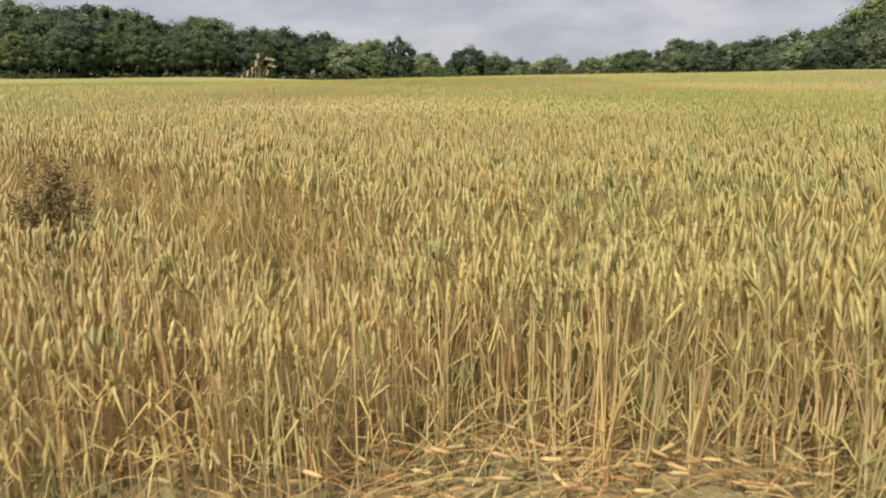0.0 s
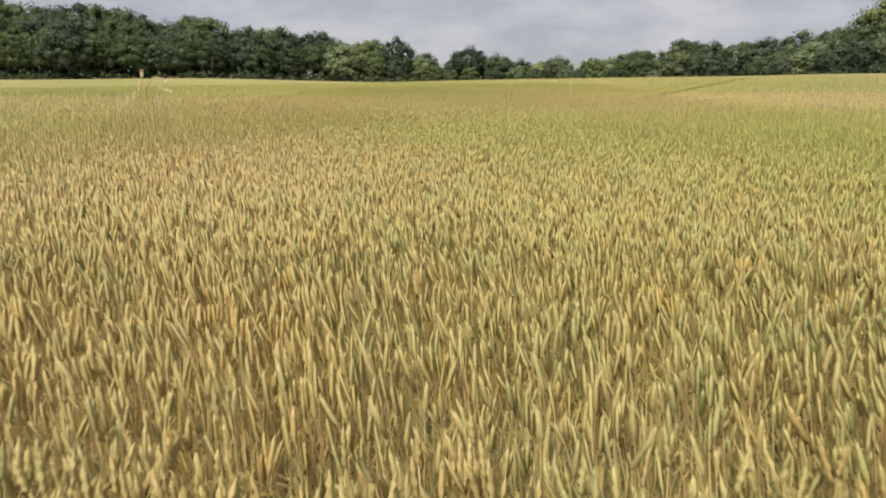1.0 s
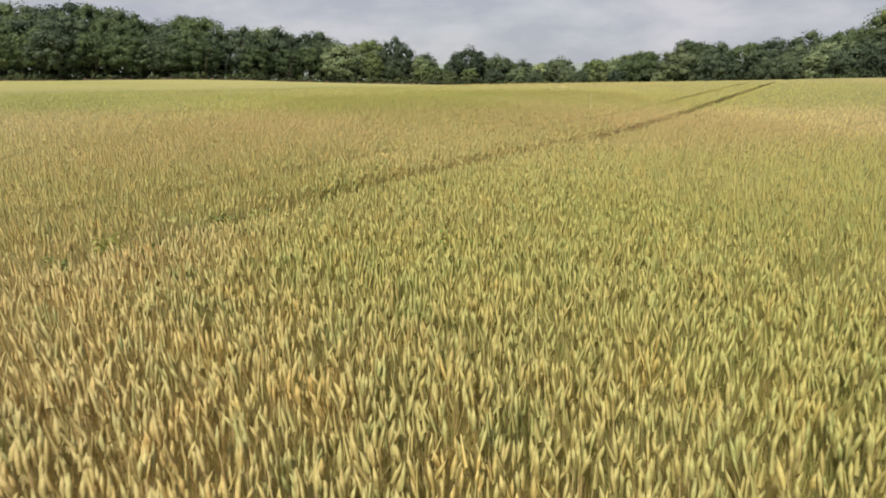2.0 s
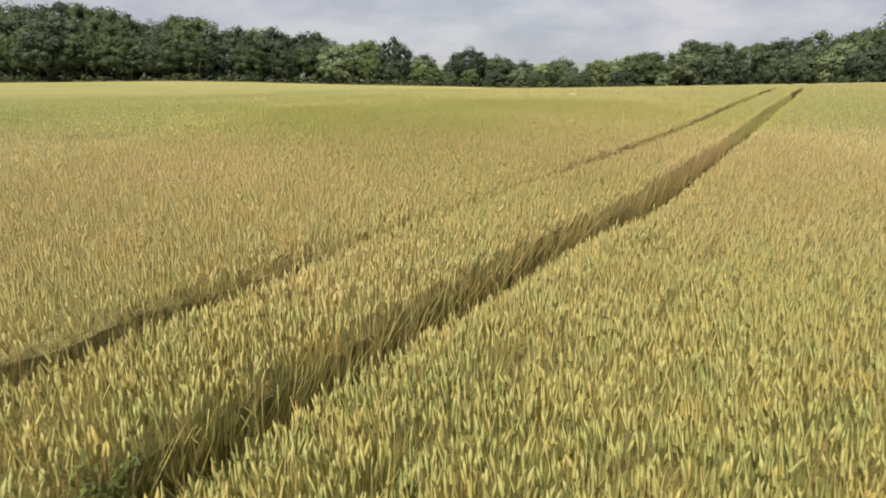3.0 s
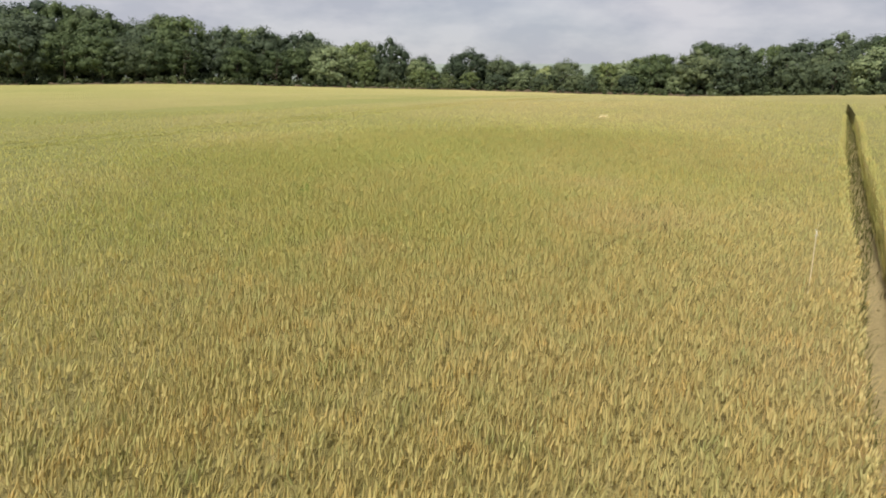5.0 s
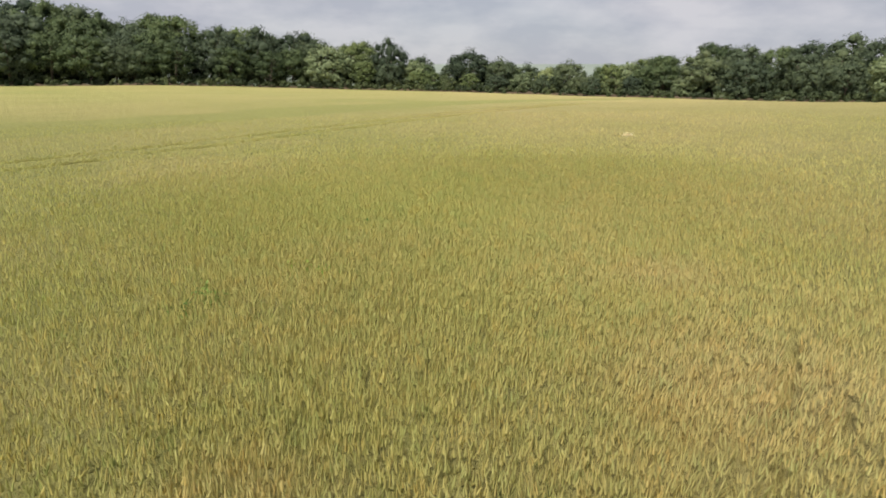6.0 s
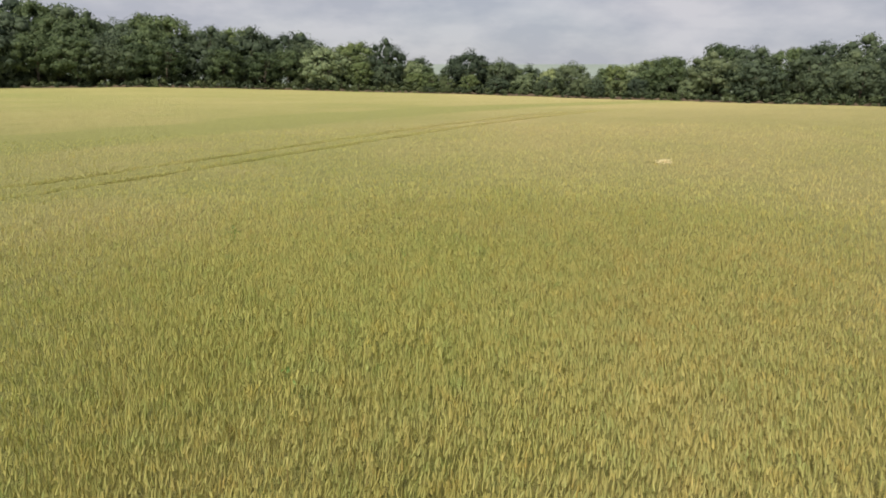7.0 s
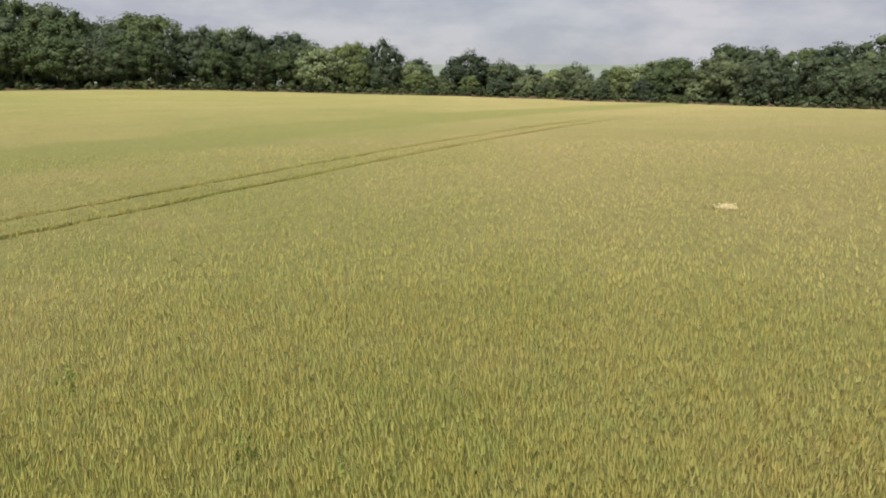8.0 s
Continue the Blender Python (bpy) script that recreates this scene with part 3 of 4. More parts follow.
def build_wheat():
    stems, ears, blades, flags = Heap(), Heap(), Heap(), Heap()
    # the near edge, where every part of the plant shows
    x, y = scatter(-3.8, 3.8, 1.6, 8.0, 350)
    keep = np.abs(x) < 0.74 * y + 0.7
    x, y = x[keep], y[keep]
    close = (y < 6.0) & (np.abs(x - 0.0437 * y) < 0.8 + 0.12 * y)
    for pick, fine in ((close, 3), (~close, 2)):
        plants(x[pick], y[pick], stems, ears, blades, fine)
    # bare and broken straws thick along the margin
    bx, by = scatter(-2.6, 2.8, 1.6, 2.7, 420)
    m = len(bx)
    foot = np.stack([bx, by, ground(bx, by)], -1)
    head = foot + np.stack([rng.normal(0, 0.05, m), rng.normal(0, 0.05, m), rng.uniform(0.25, 0.74, m)], -1)
    a = rng.uniform(0, 6.28, m)
    v, q = ribbon(np.stack([foot, head], 1), np.stack([np.cos(a), np.sin(a), np.zeros(m)], -1)[:, None] * np.array([0.0034, 0.0024])[None, :, None])
    stems.add(v, q)
    back = y > 2.6
    spikes(x[back], y[back], blades, np.full(int(back.sum()), 0.9), 1.6)
    # all the rest: thinner and coarser the further the flight keeps from it
    bands = ((0.0, 1.0, 370), (1.0, 3.0, 270), (3.0, 6.0, 160), (6.0, 10.0, 90), (10.0, 16.0, 44), (16.0, 30.0, 17))
    for k, (d0, d1, dens) in enumerate(bands):
        less = (bands[k + 1][2] if k + 1 < len(bands) else 8) / dens
        x, y = scatter(-3.6 - d1, 3.6 + d1, 1.6, 47 + d1, dens)
        d = off_path(x, y)
        t = (d - d0) / (d1 - d0)
        keep = (d >= d0) & (d < d1) & ((y > 8.0) | (np.abs(x - 0.0437 * y) > 3.8)) & (rng.random(len(x)) < 1 + (less - 1) * t)
        keep &= np.abs(x) < 0.74 * y + 1.0
        x, y, d = x[keep], y[keep], d[keep]
        grow = 0.92 + 0.026 * d
        whole = rng.random(len(x)) > np.maximum(step(d, 0.5, 5.0), 0.97 * step(y, 8, 16))
        for w in (True, False):
            pick = whole == w
            if pick.any():
                plants(x[pick], y[pick], stems, ears, None, 1 if w else -1 if d0 >= 6 else 0, grow[pick])
        if d1 <= 10:
            some = rng.random(len(x)) < 0.85 * (0.65 - 0.50 * step(y, 15, 21) + 0.10 * step(y, 37, 40) * (1 - step(y, 44, 50))) * (1 - step(d, 1, 10))
            spikes(x[some], y[some], flags, grow[some] * 1.2, 1.5, 0.35, 0.90)
        if d1 <= 10:
            spikes(x, y, blades, grow * 1.25, 2.0, 0.5, 1.0, 0.80)
    # thick leaf and more ears under the first, low stretch of the flight and before its end
    for half, y0, y1, dens, leaf, fine in ((2.8, 7.0, 25.0, 200, 4.0, 1), (3.6, 18.0, 45.0, 100, 2.2, 0), (8.0, 37.0, 60.0, 110, 1.1, 0)):
        for what, count in (("ears", dens), ("leaves", 330)):
            x, y = scatter(-half, half, y0, y1, count)
            # thinning out to the sides and ahead
            aside = np.abs(x - 0.0437 * y) / half
            wide = half > 7
            fade = (1 - step(aside, 0.1 if wide else 0.55, 1.0)) * (1 - step(y, y1 - (17 if wide else 8), y1)) * step(y, y0 - 1, y0 + (6 if wide else 3))
            keep = rng.random(len(x)) < fade
            x, y = x[keep], y[keep]
            if what == "ears":
                plants(x, y, stems, ears, None, fine)
            else:
                spikes(x, y, blades, np.full(len(x), 1.25), leaf, 0.45, 1.0, 0.84)
                spikes(x, y, flags, np.full(len(x), 1.35), {7.0: 0.6, 18.0: 0.3, 37.0: 0.35}[y0], 0.30, 0.92)
    # the curtain of stalks along the wheel tracks
    for k, (lo, hi) in enumerate(TRACKS):
        for at_n, sign in ((lo, -1), (hi, 1)):
            near = k >= 2
            count = 3000 if near else 4500
            u = rng.uniform(2, 62, count) if near else rng.uniform(25, 93, count)
            at_n = track_edges(k, u)[0 if sign < 0 else 1]
            n = at_n + sign * (np.abs(rng.normal(0, 0.06, count)) - 0.02)
            x, y = from_tram(n, u)
            ok = y > near_edge(x)
            plants(x[ok], y[ok], stems, ears, blades if near else None, int(near), 0.86)
            if near:
                spikes(x[ok], y[ok], blades, np.full(int(ok.sum()), 0.9), 2.0, 0.06)
        if k == 2:
            # straggling dry blades where the wheeling is half grown over
            u = rng.uniform(11, 29, 2600)
            x, y = from_tram(rng.uniform(lo, hi, 2600), u)
            spikes(x, y, blades, np.full(2600, 0.9), 1.0, 0.04, 0.62)
    part("stems", stems.mesh("stems"), M_STEM, wheat, "upright golden straw stems")
    part("ears", ears.mesh("ears", True), M_EAR, wheat, "pale ripening ears of wheat")
    part("blades", blades.mesh("blades"), M_BLADE, wheat, "thin dry leaf blades")
    part("flag_leaves", flags.mesh("flag_leaves"), M_FLAG, wheat, "dark green flag leaves between the ears")
    canopy(wheat)


build_wheat()


# ---------------------------------------------------------------- trees
def tube(points, radii, sides=6):
    """A tapered limb through points: verts and quads."""
    v, q = [], []
    for k, (p, r) in enumerate(zip(points, radii)):
        d = Vector(points[min(k + 1, len(points) - 1)]) - Vector(points[max(k - 1, 0)])
        a = d.orthogonal().normalized()
        b = d.normalized().cross(a)
        for s in range(sides):
            c = 2 * math.pi * s / sides
            v.append(Vector(p) + (a * math.cos(c) + b * math.sin(c)) * r)
        if k:
            o = (k - 1) * sides
            q += [[o + s, o + (s + 1) % sides, o + sides + (s + 1) % sides, o + sides + s] for s in range(sides)]
    return np.array([tuple(p) for p in v]), np.array(q)


def make_tree(name, label, leaf, height, width, seed, low=0.10, clumps=110, leaves=5300, leaf_size=0.36):
    """A broadleaf tree: tapered trunk, limbs, and a domed crown of leaf sprays gathered in uneven billows."""
    r = np.random.default_rng(seed)
    top = tagged(new(name), label, "tree", "trees along the field edge")
    wood = Heap()
    lean = r.normal(0, 0.03, 2) * height
    pts = [(0, 0, -0.3), (lean[0] * 0.2, lean[1] * 0.2, height * 0.25), (lean[0] * 0.6, lean[1] * 0.6, height * 0.55), (lean[0], lean[1], height * 0.85)]
    v, q = tube(pts, [height * 0.022, height * 0.017, height * 0.011, height * 0.003])
    wood.add(v[None], q)
    mid, tall = height * (low + 1.0) * 0.5, height * (1.0 - low) * 0.5
    i = np.arange(clumps) + 0.5
    up = 1 - 1.72 * i / clumps
    turn = i * 2.39996 + seed
    way = np.stack([np.sqrt(1 - up * up) * np.cos(turn), np.sqrt(1 - up * up) * np.sin(turn), up], -1) + r.normal(0, 0.16, (clumps, 3))
    way /= np.linalg.norm(way, axis=1, keepdims=True)
    az = np.arctan2(way[:, 1], way[:, 0])
    lobes = 1 + 0.10 * np.sin(3 * az + seed) * np.sqrt(1 - way[:, 2] ** 2) + 0.06 * np.sin(6 * way[:, 2] + seed * 2)
    inside = r.uniform(0.62, 0.92, clumps) * lobes
    cores = np.stack([way[:, 0] * width * 0.5 * inside, way[:, 1] * width * 0.5 * inside, mid + way[:, 2] * tall * inside], -1)
    sizes = width * r.uniform(0.055, 0.145, clumps)
    for k in range(0, clumps, 8):
        s = np.array([lean[0] * 0.5, lean[1] * 0.5, max(cores[k][2] * 0.6, height * 0.15)])
        m = (s + cores[k]) / 2 + np.array([0, 0, height * 0.015])
        v, q = tube([tuple(s), tuple(m), tuple(cores[k])], [height * 0.007, height * 0.005, height * 0.002], 4)
        wood.add(v[None], q)
    part("trunk", wood.mesh("trunk", True), M_BARK, top)
    # leaf sprays on the outside of each billow
    pick = r.choice(clumps, leaves, p=sizes ** 2 / (sizes ** 2).sum())
    d = r.normal(0, 1, (leaves, 3)) + 0.75 * way[pick]
    d /= np.linalg.norm(d, axis=1, keepdims=True)
    reach = sizes[pick] * r.uniform(0.5, 1.35, leaves)
    c = cores[pick] + d * reach[:, None] * np.array([1.0, 1.0, 0.72])
    nrm = 0.7 * d + 0.5 * way[pick] + r.normal(0, 0.40, (leaves, 3))
    nrm /= np.linalg.norm(nrm, axis=1, keepdims=True)
    t1 = np.cross(nrm, r.normal(0, 1, (leaves, 3)))
    t1 /= np.linalg.norm(t1, axis=1, keepdims=True)
    t2 = np.cross(nrm, t1)
    s = leaf_size * r.uniform(0.5, 1.4, (leaves, 1))
    crown = Heap()
    v = np.stack([c - t1 * s * 0.6 - t2 * s * 0.35, c + t1 * s * 0.6 - t2 * s * 0.35 - nrm * s * 0.2, c + t2 * s * 0.6], 1)
    crown.add(v, (), [[0, 1, 2]])
    # shaded inner foliage of each billow
    bm = bmesh.new()
    bmesh.ops.create_icosphere(bm, subdivisions=1, radius=1.0)
    iv, it = np.array([tuple(p.co) for p in bm.verts]), np.array([[p.index for p in f.verts] for f in bm.faces])
    bm.free()
    jag = r.uniform(0.45, 0.85, ((clumps + 1) // 2, len(iv), 1))
    crown.add(cores[::2, None] + iv[None] * jag * sizes[::2, None, None] * np.array([1.0, 1.0, 0.85]), (), it)
    part("crown", crown.mesh("crown"), leaf, top)
    return top


PROTO = [
    make_tree("oak_tree", "broad dark green oak at the field edge", M_OAK, 16.0, 15.0, 1),
    make_tree("oak_tree", "tall dark green oak in the wood", M_OAK, 19.0, 15.5, 2),
    make_tree("ash_tree", "mid green ash with an open crown", M_ASH, 18.0, 13.5, 3, 0.16),
    make_tree("ash_tree", "light green ash at the edge of the wood", M_ASH, 14.0, 12.0, 4),
    make_tree("sallow_tree", "grey green sallow with a rounded crown", M_SALLOW, 10.0, 9.5, 5, 0.05),
    make_tree("oak_tree", "dark green round oak over the hedge", M_OAK, 12.0, 12.0, 6, 0.06),
    make_tree("oak_tree", "dark spreading oak with a lobed crown", M_OAK, 15.0, 16.0, 17, 0.08),
]
BASE_H = [16.0, 19.0, 18.0, 14.0, 10.0, 12.0, 15.0]
BUSH = make_tree("hedge_bush", "dark dense thorn bush along the field edge", M_THORN, 3.4, 5.2, 9, -0.1, 18, 1100, 0.27)


def plant_tree(kind, x, y, height, turn=0.0, wide=1.0):
    m = Matrix.Translation((x, y, float(ground(x, y)) - 0.1)) @ Matrix.Rotation(turn, 4, "Z")
    ob = copy_thing(PROTO[kind], m)
    s = height / BASE_H[kind]
    ob.scale = (s * wide, s * wide, s)
    return ob


# trees that stand out on the skyline: kind, x, y, height, breadth
MARKED = [(4, -35, 234, 13.6, 1.15), (0, -15.5, 239, 16.2, 0.85), (5, 9.6, 237, 13.8, 1.0), (5, 19.5, 235, 11.4, 0.9), (5, 40, 230, 10.8, 1.0), (3, 51.5, 224, 10.6, 0.8), (3, 64, 214, 12.8, 0.9), (0, 73, 206, 13.0, 1.25), (0, 82, 203, 14.0, 1.1), (2, 90, 202, 15.4, 1.1), (1, 97, 199, 16.6, 1.1), (0, 104, 196, 17.0, 1.2), (2, 79, 136, 12.8, 1.1), (0, 88, 134, 15.6, 1.2), (3, -95, 207, 14.5, 1.15), (3, -62, 224, 12.5, 1.1), (1, -47, 241, 18.6, 1.0), (0, -57, 236, 18.4, 1.0), (2, -27, 245, 16.4, 1.0)]
for kind, x, y, h, wide in MARKED:
    plant_tree(kind, x, y, h, x * 1.7, wide)
# how high the wood stands along its edge: x of the edge, height
SKY = [(-230, 25), (-120, 23.3), (-100, 21.7), (-85, 19.9), (-70, 19.5), (-55, 19.0), (-30, 16.0), (-22, 12.5), (-9, 11.6), (0, 9.8), (9, 9.6), (20, 9.2), (30, 8.9), (45, 9.3), (57, 10.4), (66, 11.8), (75, 13.6), (82, 15.9), (87, 15.6), (92, 14.8), (120, 15.5)]
placed = random.Random(5)
for row, (back, scale_h, gap) in enumerate(((5.0, 0.70, 7.6), (12.0, 0.90, 8.2), (21.0, 1.06, 7.6))):
    for (ax, ay), (bx, by) in zip(EDGE, EDGE[1:]):
        length = math.hypot(bx - ax, by - ay)
        ox, oy = -(by - ay) / length, (bx - ax) / length
        for k in range(max(1, int(length / gap))):
            t = (k + placed.uniform(0.2, 0.8)) / max(1, int(length / gap))
            x, y = ax + (bx - ax) * t + ox * back + placed.gauss(0, 1.2), ay + (by - ay) * t + oy * back + placed.gauss(0, 1.5)
            if x < -175 or x > 125 or y < 100:
                continue
            if min(math.hypot(x - m[1], y - m[2]) for m in MARKED) < 4.5:
                continue
            h = float(np.interp(x, [p[0] for p in SKY], [p[1] for p in SKY])) * scale_h * placed.uniform(0.90, 1.07)
            plant_tree(placed.choice([0, 1, 2, 2, 3, 6] if h > 12 else [0, 3, 3, 4, 5, 5, 6]), x, y, h, placed.uniform(0, 6.28), placed.uniform(0.9, 1.15))
for back, gap, grow in ((1.6, 4.4, 1.0), (7.5, 5.5, 1.7), (16.0, 6.5, 2.4)):
    for (ax, ay), (bx, by) in zip(EDGE, EDGE[1:]):
        length = math.hypot(bx - ax, by - ay)
        ox, oy = -(by - ay) / length, (bx - ax) / length
        for k in range(int(length / gap)):
            t = (k + placed.uniform(0.3, 0.7)) / int(length / gap)
            x, y = ax + (bx - ax) * t + ox * back, ay + (by - ay) * t + oy * back
            if -165 < x < 120 and y > 105:
                ob = copy_thing(BUSH, Matrix.Translation((x, y, float(ground(x, y)) - 0.1)) @ Matrix.Rotation(placed.uniform(0, 6.28), 4, "Z"))
                s = placed.uniform(0.75, 1.15) * grow
                ob.scale = (s * 1.1, s * 1.1, s)
for ob in (*PROTO, BUSH):
    for o in (*ob.children_recursive, ob):
        bpy.data.objects.remove(o)


# ---------------------------------------------------------------- weeds and odd growth in the crop
M_BLEACH = straw("bleached_straw", (0.80, 0.74, 0.55), (0.78, 0.74, 0.52), 0.2)
M_LITTER = straw("straw_litter", (0.50, 0.37, 0.19), (0.42, 0.32, 0.15), 0.5)
M_DOCK = plain_material("dock_seed", (0.175, 0.125, 0.050), 0.8, 0.4, 60.0)
M_DOCK_STEM = plain_material("dock_stem", (0.22, 0.15, 0.07), 0.7, 0.25, 40.0)
M_REED = straw("pale_stalk", (0.74, 0.70, 0.56), (0.72, 0.68, 0.54), 0.2)
M_YELLOW = plain_material("yellow_petal", (0.52, 0.48, 0.10), 0.6, 0.2, 80.0)
M_WHITE = plain_material("white_petal", (0.78, 0.78, 0.70), 0.6, 0.1, 80.0)


def curve_ribbon(heap, p0, p1, p2, w0, w1, turn, cuts=4):
    """A bent blade from p0 over p1 to p2."""
    pts = []
    for k in range(cuts + 1):
        t = k / cuts
        pts.append((1 - t) ** 2 * np.array(p0) + 2 * t * (1 - t) * np.array(p1) + t * t * np.array(p2))
    side = np.array([math.cos(turn), math.sin(turn), 0.0])
    w = np.linspace(w0, w1, cuts + 1)
    v, q = ribbon(np.array(pts)[None], side[None, None] * w[None, :, None])
    heap.add(v, q)


def cards(heap, centres, size, r, flat=0.0):
    """Small folded leaves or petals at the given centres."""
    count = len(centres)
    nrm = r.normal(0, 1, (count, 3)) * np.array([1, 1, 1 - 0.5 * flat]) + np.array([0, 0, 0.6 + 2.5 * flat])
    nrm /= np.linalg.norm(nrm, axis=1, keepdims=True)
    t1 = np.cross(nrm, r.normal(0, 1, (count, 3)))
    t1 /= np.linalg.norm(t1, axis=1, keepdims=True)
    t2 = np.cross(nrm, t1)
    s = size * r.uniform(0.6, 1.4, (count, 1))
    c = np.asarray(centres)
    heap.add(np.stack([c - t1 * s, c - t2 * s * 0.4 - nrm * s * 0.12, c + t1 * s, c + t2 * s * 0.4 - nrm * s * 0.12], 1), (), [[0, 1, 2], [0, 2, 3]])


def dock_plant(x, y, height, seed):
    """Ripe dock: ribbed brown stems, whorls of rust seed, long leaves at the foot."""
    r = np.random.default_rng(seed)
    top = tagged(new("dock_plant"), "olive brown ripe dock standing in the wheat", "weed")
    top.location = (x, y, float(ground(x, y)))
    for k in range(15):
        a, lean = r.uniform(0, 6.28), r.uniform(0.03, 0.19)
        h = height * r.uniform(0.8, 1.05)
        tip = np.array([math.cos(a) * lean, math.sin(a) * lean, h])
        v, q = tube([(tip[0] * 0.1, tip[1] * 0.1, -0.02), tuple(tip * 0.5), tuple(tip)], [0.006, 0.005, 0.002], 5)
        stem = part("stem", mesh_of("stem", v, q, smooth=True), M_DOCK_STEM, top)
        heap = Heap()
        t = r.uniform(0.42, 1.0, 520)
        spread_r = 0.085 * (1.15 - t)
        c = tip[None] * t[:, None] + np.stack([r.normal(0, 1, 520) * spread_r, r.normal(0, 1, 520) * spread_r, r.normal(0, 0.01, 520)], -1)
        cards(heap, c, 0.010, r)
        tagged(part("seed_head", heap.mesh("seed_head"), M_DOCK, stem), kind="stuff")
    heap = Heap()
    for k in range(9):
        a = r.uniform(0, 6.28)
        d = np.array([math.cos(a), math.sin(a), 0])
        curve_ribbon(heap, (0, 0, 0.02), d * 0.14 + (0, 0, 0.3), d * 0.32 + (0, 0, 0.12), 0.03, 0.006, a + 1.57)
    part("leaves", heap.mesh("leaves"), M_WEED, top, "long dull green leaves")


def tall_grass(x, y, seed):
    """A loose bunch of tall pale stalks, some with tips that arch over."""
    r = np.random.default_rng(seed)
    top = tagged(new("tall_grass_bunch"), "tall pale dry grass stalks rising above the wheat", "grass")
    top.location = (x, y, float(ground(x, y)))
    for k, (dx, h, arch) in enumerate(((-0.33, 1.36, 0.02), (-0.24, 1.44, 0.05), (-0.12, 1.52, 0.03), (-0.05, 1.64, 0.04), (0.02, 1.80, 0.03), (0.06, 1.72, 0.34), (0.12, 1.58, 0.30), (0.16, 1.46, 0.06))):
        dy = r.normal(0, 0.06)
        v, q = tube([(dx, dy, -0.02), (dx + 0.01, dy, h * 0.55), (dx + 0.02, dy, h * 0.9), (dx + 0.02 + arch * 0.4, dy, h), (dx + 0.02 + arch, dy + 0.03, h - arch * 0.15)], [0.006, 0.006, 0.006, 0.0055, 0.003], 5)
        stalk = part("stalk", mesh_of("stalk", v, q, smooth=True), M_STEM, top)
        heap = Heap()
        t = r.uniform(0, 1, 60)
        c = np.stack([dx + 0.02 + arch * (0.35 + 0.65 * t) + r.normal(0, 0.008, 60), dy + r.normal(0, 0.012, 60), h - (0.10 if arch < 0.1 else 0.02) + t * (0.10 if arch < 0.1 else -arch * 0.15) + r.normal(0, 0.01, 60)], -1)
        cards(heap, c, 0.013, r)
        tagged(part("panicle", heap.mesh("panicle"), M_REED, stalk), kind="stuff")


def leafy_weed(label, x, y, height, width, seed, leaves=160, petal=None, leaf=M_FRESH):
    """A broadleaved weed: branched stems with leaves, and flowers where it has them."""
    r = np.random.default_rng(seed)
    height, width = height * 1.06, width * 1.1
    top = tagged(new("leafy_weed"), label, "weed", "weeds in the wheat")
    top.location = (x, y, float(ground(x, y)))
    heap, tips = Heap(), []
    for k in range(6):
        a = r.uniform(0, 6.28)
        tip = np.array([math.cos(a) * width * r.uniform(0.1, 0.5), math.sin(a) * width * r.uniform(0.1, 0.5), height * r.uniform(0.75, 1.0)])
        v, q = tube([(0, 0, -0.03), tuple(tip * np.array([0.4, 0.4, 0.55])), tuple(tip)], [0.005, 0.004, 0.0015], 4)
        heap.add(v[None], q)
        tips.append(tip)
    part("stems", heap.mesh("stems"), leaf, top)
    heap = Heap()
    t = r.uniform(0.3, 1.0, leaves)
    c = np.array(tips)[r.integers(0, 6, leaves)] * t[:, None] + r.normal(0, width * 0.10, (leaves, 3)) * np.array([1, 1, 0.5])
    cards(heap, c, 0.03, r)
    tagged(part("leaves", heap.mesh("leaves"), leaf, top), kind="stuff")
    if petal:
        heap = Heap()
        c = np.array(tips)[r.integers(0, 6, 22)] + r.normal(0, 0.03, (22, 3))
        cards(heap, c, 0.012, r, 1.0)
        tagged(part("flowers", heap.mesh("flowers"), petal, top), kind="stuff")


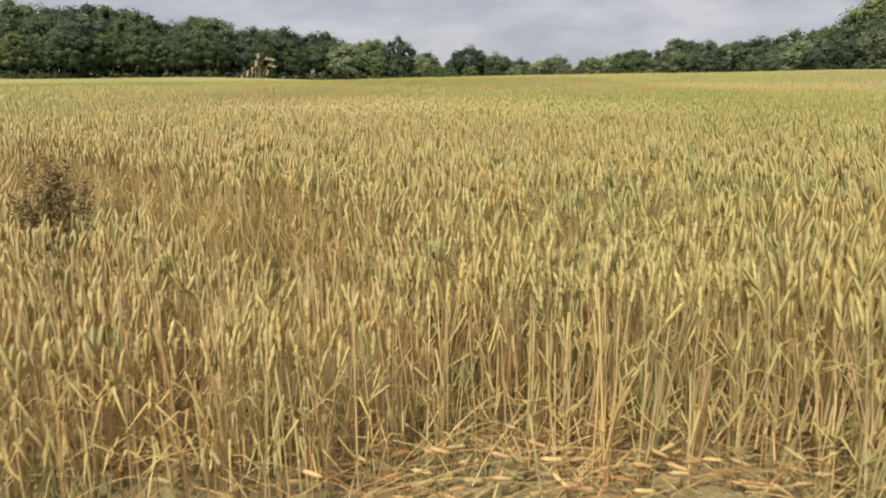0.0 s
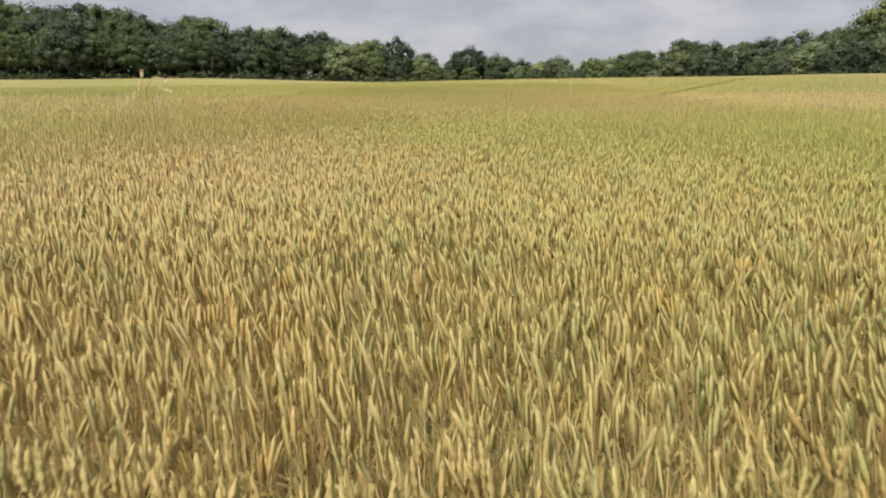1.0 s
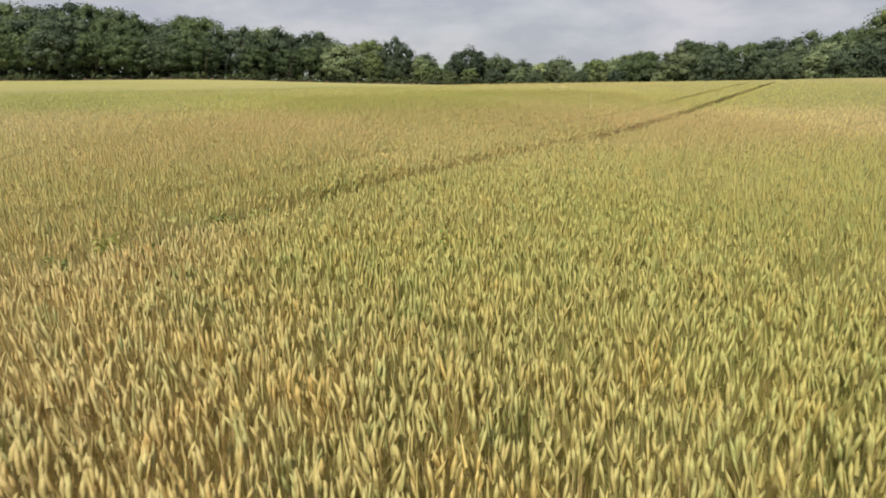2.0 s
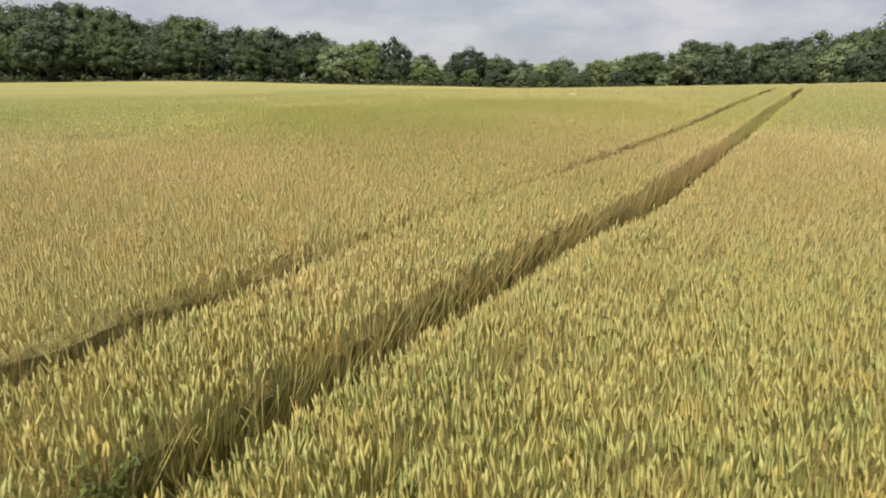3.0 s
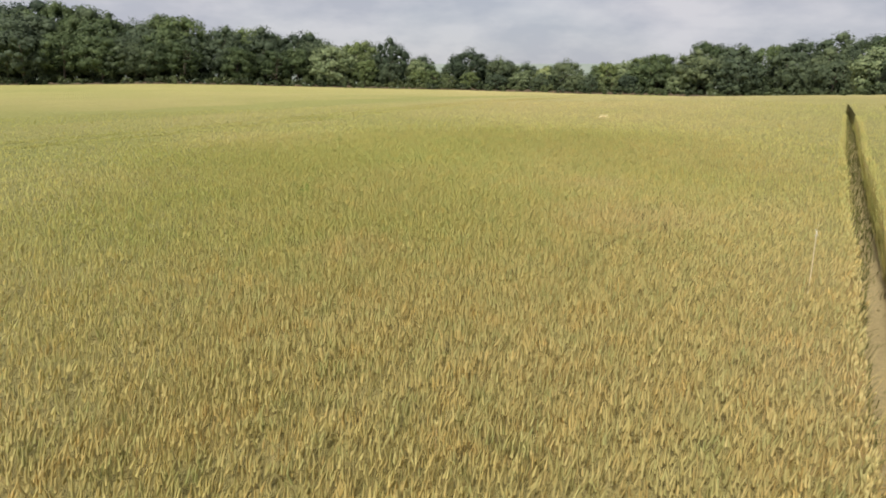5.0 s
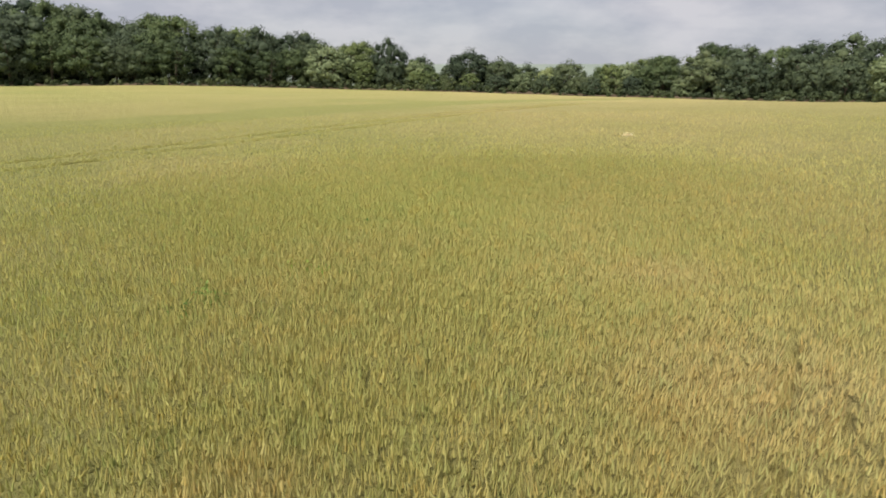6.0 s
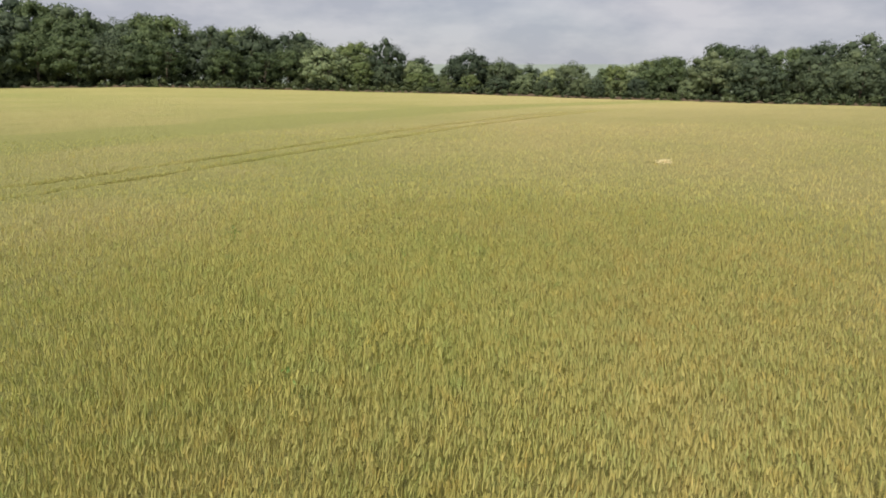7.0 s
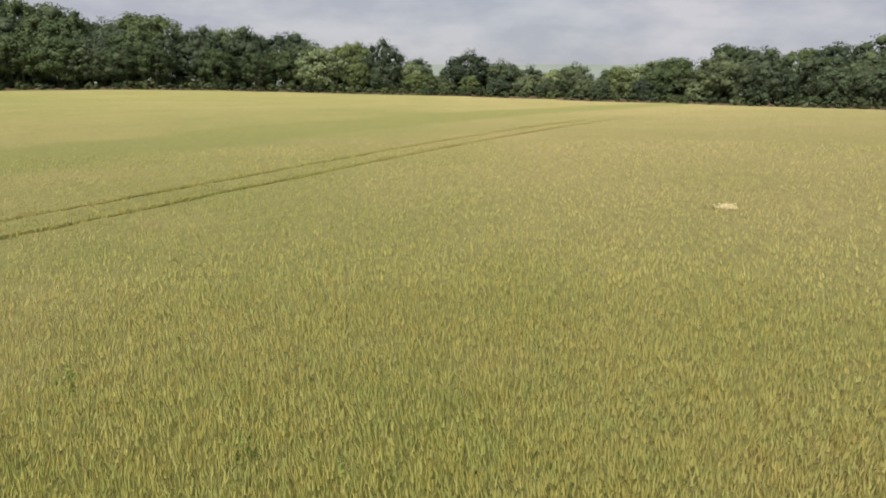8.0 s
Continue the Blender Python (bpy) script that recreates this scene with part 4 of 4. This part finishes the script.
def laid_stalks(name, label, x, y, rx, ry, count, seed, material, height, category="straw", kind="stuff", level=0.0, reach=0.5):
    """Broken and laid stalks with their ears, criss-cross in a low heap."""
    r = np.random.default_rng(seed)
    heap = Heap()
    a, d = r.uniform(0, 6.28, count), np.sqrt(r.uniform(0, 1, count))
    px, py = x + rx * d * np.cos(a), y + ry * d * np.sin(a)
    for k in range(count):
        g = float(ground(px[k], py[k]))
        way = r.normal(0.4, 1.1)
        length = r.uniform(0.3, 1.0) * reach
        z0 = g + level + height * (1 - d[k] ** 2) * r.uniform(0.5, 1.0) + 0.008
        up = length * r.uniform(-0.08, 0.30)
        e = np.array([px[k] + math.cos(way) * length, py[k] + math.sin(way) * length * 0.6, max(z0 + up, g + 0.01)])
        m = np.array([px[k] + math.cos(way) * length * 0.5, py[k] + math.sin(way) * length * 0.3, max(z0 + up * 0.8, g + 0.01) + 0.03])
        curve_ribbon(heap, (px[k], py[k], z0), m, e, 0.0026, 0.0020, way + 1.57 + r.normal(0, 0.5))
        if r.random() < 0.38:
            axis = e - m
            axis /= np.linalg.norm(axis)
            side = np.cross(axis, (0, 0, 1.0))
            side /= np.linalg.norm(side) + 1e-6
            upv = np.cross(side, axis)
            v = [e]
            for t, w in ((0.022, 0.0085), (0.065, 0.0075)):
                v += [e + axis * t + (side * math.cos(q) + upv * math.sin(q)) * w for q in (0, 1.57, 3.14, 4.71)]
            v.append(e + axis * 0.09)
            quads = [[1 + i, 1 + (i + 1) % 4, 5 + (i + 1) % 4, 5 + i] for i in range(4)]
            heap.add(np.array(v)[None], quads, [[0, 1 + (i + 1) % 4, 1 + i] for i in range(4)] + [[5 + i, 5 + (i + 1) % 4, 9] for i in range(4)])
    ob = part(name, heap.mesh(name), material)
    return tagged(ob, label, category, kind=kind)


def verge():
    """Rough grass and shed straw in front of the crop's near edge."""
    r = np.random.default_rng(31)
    heap = Heap()
    for k in range(1700):
        x = r.normal(-1.5, 0.25) if k < 1000 else r.uniform(-2.4, 2.2)
        y = r.uniform(1.0, 1.95)
        a, h = r.uniform(0, 6.28), r.uniform(0.05, 0.22)
        d = np.array([math.cos(a), math.sin(a), 0]) * h * r.uniform(0.2, 0.8)
        g = np.array([x, y, float(ground(x, y))])
        curve_ribbon(heap, g, g + d * 0.3 + (0, 0, h * 0.8), g + d + (0, 0, h * r.uniform(0.6, 1.0)), 0.0028, 0.0006, a + 1.57, 3)
    tagged(part("verge_grass", heap.mesh("verge_grass"), M_GRASS), "rough green and straw coloured grass before the crop", "grass", kind="stuff")


def track_growth():
    """Low weeds and broken straw along the foot of the crop in the wheel tracks."""
    r = np.random.default_rng(33)
    heap = Heap()
    for lo, hi in TRACKS[2:]:
        for k in range(12000):
            u = r.uniform(4, 74.5)
            n = lo + (hi - lo) * r.beta(0.5, 5.0) if r.random() < 0.75 else hi - (hi - lo) * r.beta(0.5, 6.0)
            x, y = from_tram(n, u)
            thick = 2.4 if u > 19 else 0.0
            if thick:
                # a strip of grass keeps to one side of the wheeling until both banks close in
                near, far = (lo - 0.02, lo + 0.26) if lo < -11 else (hi - 0.34, hi + 0.02)
                wide_open = step(u, 31, 40)
                near, far = near + (lo - near) * wide_open, far + (hi - far) * wide_open
                n = r.uniform(near, far) if r.random() < 0.93 else r.uniform(lo, hi)
                if lo > -11 and r.random() < 0.32:
                    n = r.uniform(lo + 0.10, lo + 0.30)
                x, y = from_tram(n, u)
            if y < 3 or thick + math.sin(u * 1.3) + math.sin(u * 0.47 + lo) + r.normal(0, 0.5) < -0.6:
                continue
            a, h = r.uniform(0, 6.28), r.uniform(0.06, 0.48) * (1.0 if n < lo + 0.2 else 0.5)
            d = np.array([math.cos(a), math.sin(a), 0]) * h * r.uniform(0.2, 0.9)
            g = np.array([x, y, float(ground(x, y))])
            curve_ribbon(heap, g, g + d * 0.3 + (0, 0, h * 0.8), g + d + (0, 0, h * r.uniform(0.5, 1.0)), 0.008 if thick else 0.0045, 0.001, a + 1.57, 2)
    tagged(part("track_grass", heap.mesh("track_grass"), M_SEDGE), "low dark green grass in the wheel tracks", "grass", kind="stuff")


verge()
track_growth()
laid_stalks("laid_straw", "broken golden stalks laid flat at the crop edge", 0.15, 1.95, 0.55, 0.36, 170, 41, M_LITTER, 0.22)
laid_stalks("laid_straw", "bent golden stalks and ears along the crop edge", 1.15, 1.80, 0.7, 0.36, 150, 42, M_LITTER, 0.20)
laid_stalks("laid_straw", "broken brown stalks tangled before the crop", -0.75, 1.90, 0.7, 0.34, 170, 46, M_LITTER, 0.16)
laid_stalks("straw_litter", "shed straw scattered on the soil before the crop", 0.0, 1.70, 2.3, 0.60, 520, 43, M_LITTER, 0.04)
laid_stalks("laid_straw", "flattened stalks lying in the wheel track", 4.45, 28.6, 0.5, 0.9, 70, 44, M_LITTER, 0.05)
for k, u in enumerate((18.2, 20.4, 22.1, 24.0, 26.5)):
    wx, wy = from_tram(-9.48 + 0.07 * math.sin(k * 2.1), u)
    laid_stalks("straw_litter", "broken straw and ears trodden into the wheel track", wx, wy, 0.22, 0.6, 46, 110 + k, M_LITTER, 0.04, reach=0.4)
for k, u in enumerate((21.6, 23.4, 25.2, 27.2)):
    wx, wy = from_tram(-11.42 + 0.06 * math.sin(k * 1.9), u)
    laid_stalks("straw_litter", "dry broken straw lying in the half grown wheel track", wx, wy, 0.2, 0.6, 40, 130 + k, M_LITTER, 0.12, reach=0.4)
laid_stalks("bleached_tuft", "bleached almost white tuft of laid straw in the wheat", 9.58, 59.1, 0.18, 0.17, 300, 45, M_BLEACH, 0.14, "straw", level=0.76, reach=0.2)


def pale_stalk(x, y, height):
    """One tall weed stalk with a small white flower head."""
    r = np.random.default_rng(90)
    top = tagged(new("flower_stalk"), "tall thin weed with a small white flower head", "weed")
    top.location = (x, y, float(ground(x, y)))
    v, q = tube([(0, 0, -0.02), (0.01, 0, height * 0.6), (0, 0.01, height)], [0.007, 0.006, 0.004], 5)
    stem = part("stem", mesh_of("stem", v, q, smooth=True), M_REED, top)
    heap = Heap()
    cards(heap, np.array([0, 0.01, height]) + r.normal(0, 1, (26, 3)) * np.array([0.010, 0.010, 0.04]), 0.011, r)
    tagged(part("flower_head", heap.mesh("flower_head"), M_WHITE, stem), kind="stuff")


pale_stalk(5.8, 32.9, 1.42)
dock_plant(-2.02, 3.15, 0.92, 51)
tall_grass(-3.87, 13.4, 52)
leafy_weed("yellow flowered weed among green wheat", 0.55, 14.45, 0.90, 0.26, 61, 150, M_YELLOW)
leafy_weed("dark green leafy weed in the wheat", 1.0, 15.0, 0.80, 0.24, 62)
for k, u in enumerate((11.0, 11.4, 11.8, 12.2, 12.6, 13.0, 13.4, 13.8, 14.2)):
    wx, wy = from_tram(-9.80 + 0.04 * math.sin(k * 2.4), u)
    leafy_weed("bushy green weed growing in the wheel track", wx, wy, 0.71 + 0.08 * math.sin(k * 1.7), 0.36, 80 + k, 360, None, M_WEED)
leafy_weed("fresh green weed reaching the ears of wheat", -0.9, 40.45, 0.94, 0.36, 66, 260)
leafy_weed("fresh green weed reaching the ears of wheat", -0.5, 40.2, 0.92, 0.32, 67, 240)
leafy_weed("bushy fresh green weed among the ears", -1.8, 38.95, 0.97, 0.42, 68, 320)
leafy_weed("green weed low between the ears", -2.1, 38.45, 0.91, 0.32, 69, 220)
leafy_weed("yellowish weed among the ears", -0.08, 42.9, 0.93, 0.24, 70, 140, M_YELLOW)
leafy_weed("pale green weed standing over the ears", -2.9, 49.5, 1.0, 0.26, 71, 190)
leafy_weed("green weed low between the ears", -0.2, 48.1, 0.90, 0.34, 72, 220)
leafy_weed("pale green weed among the ears", 0.95, 47.55, 0.93, 0.22, 73, 120)
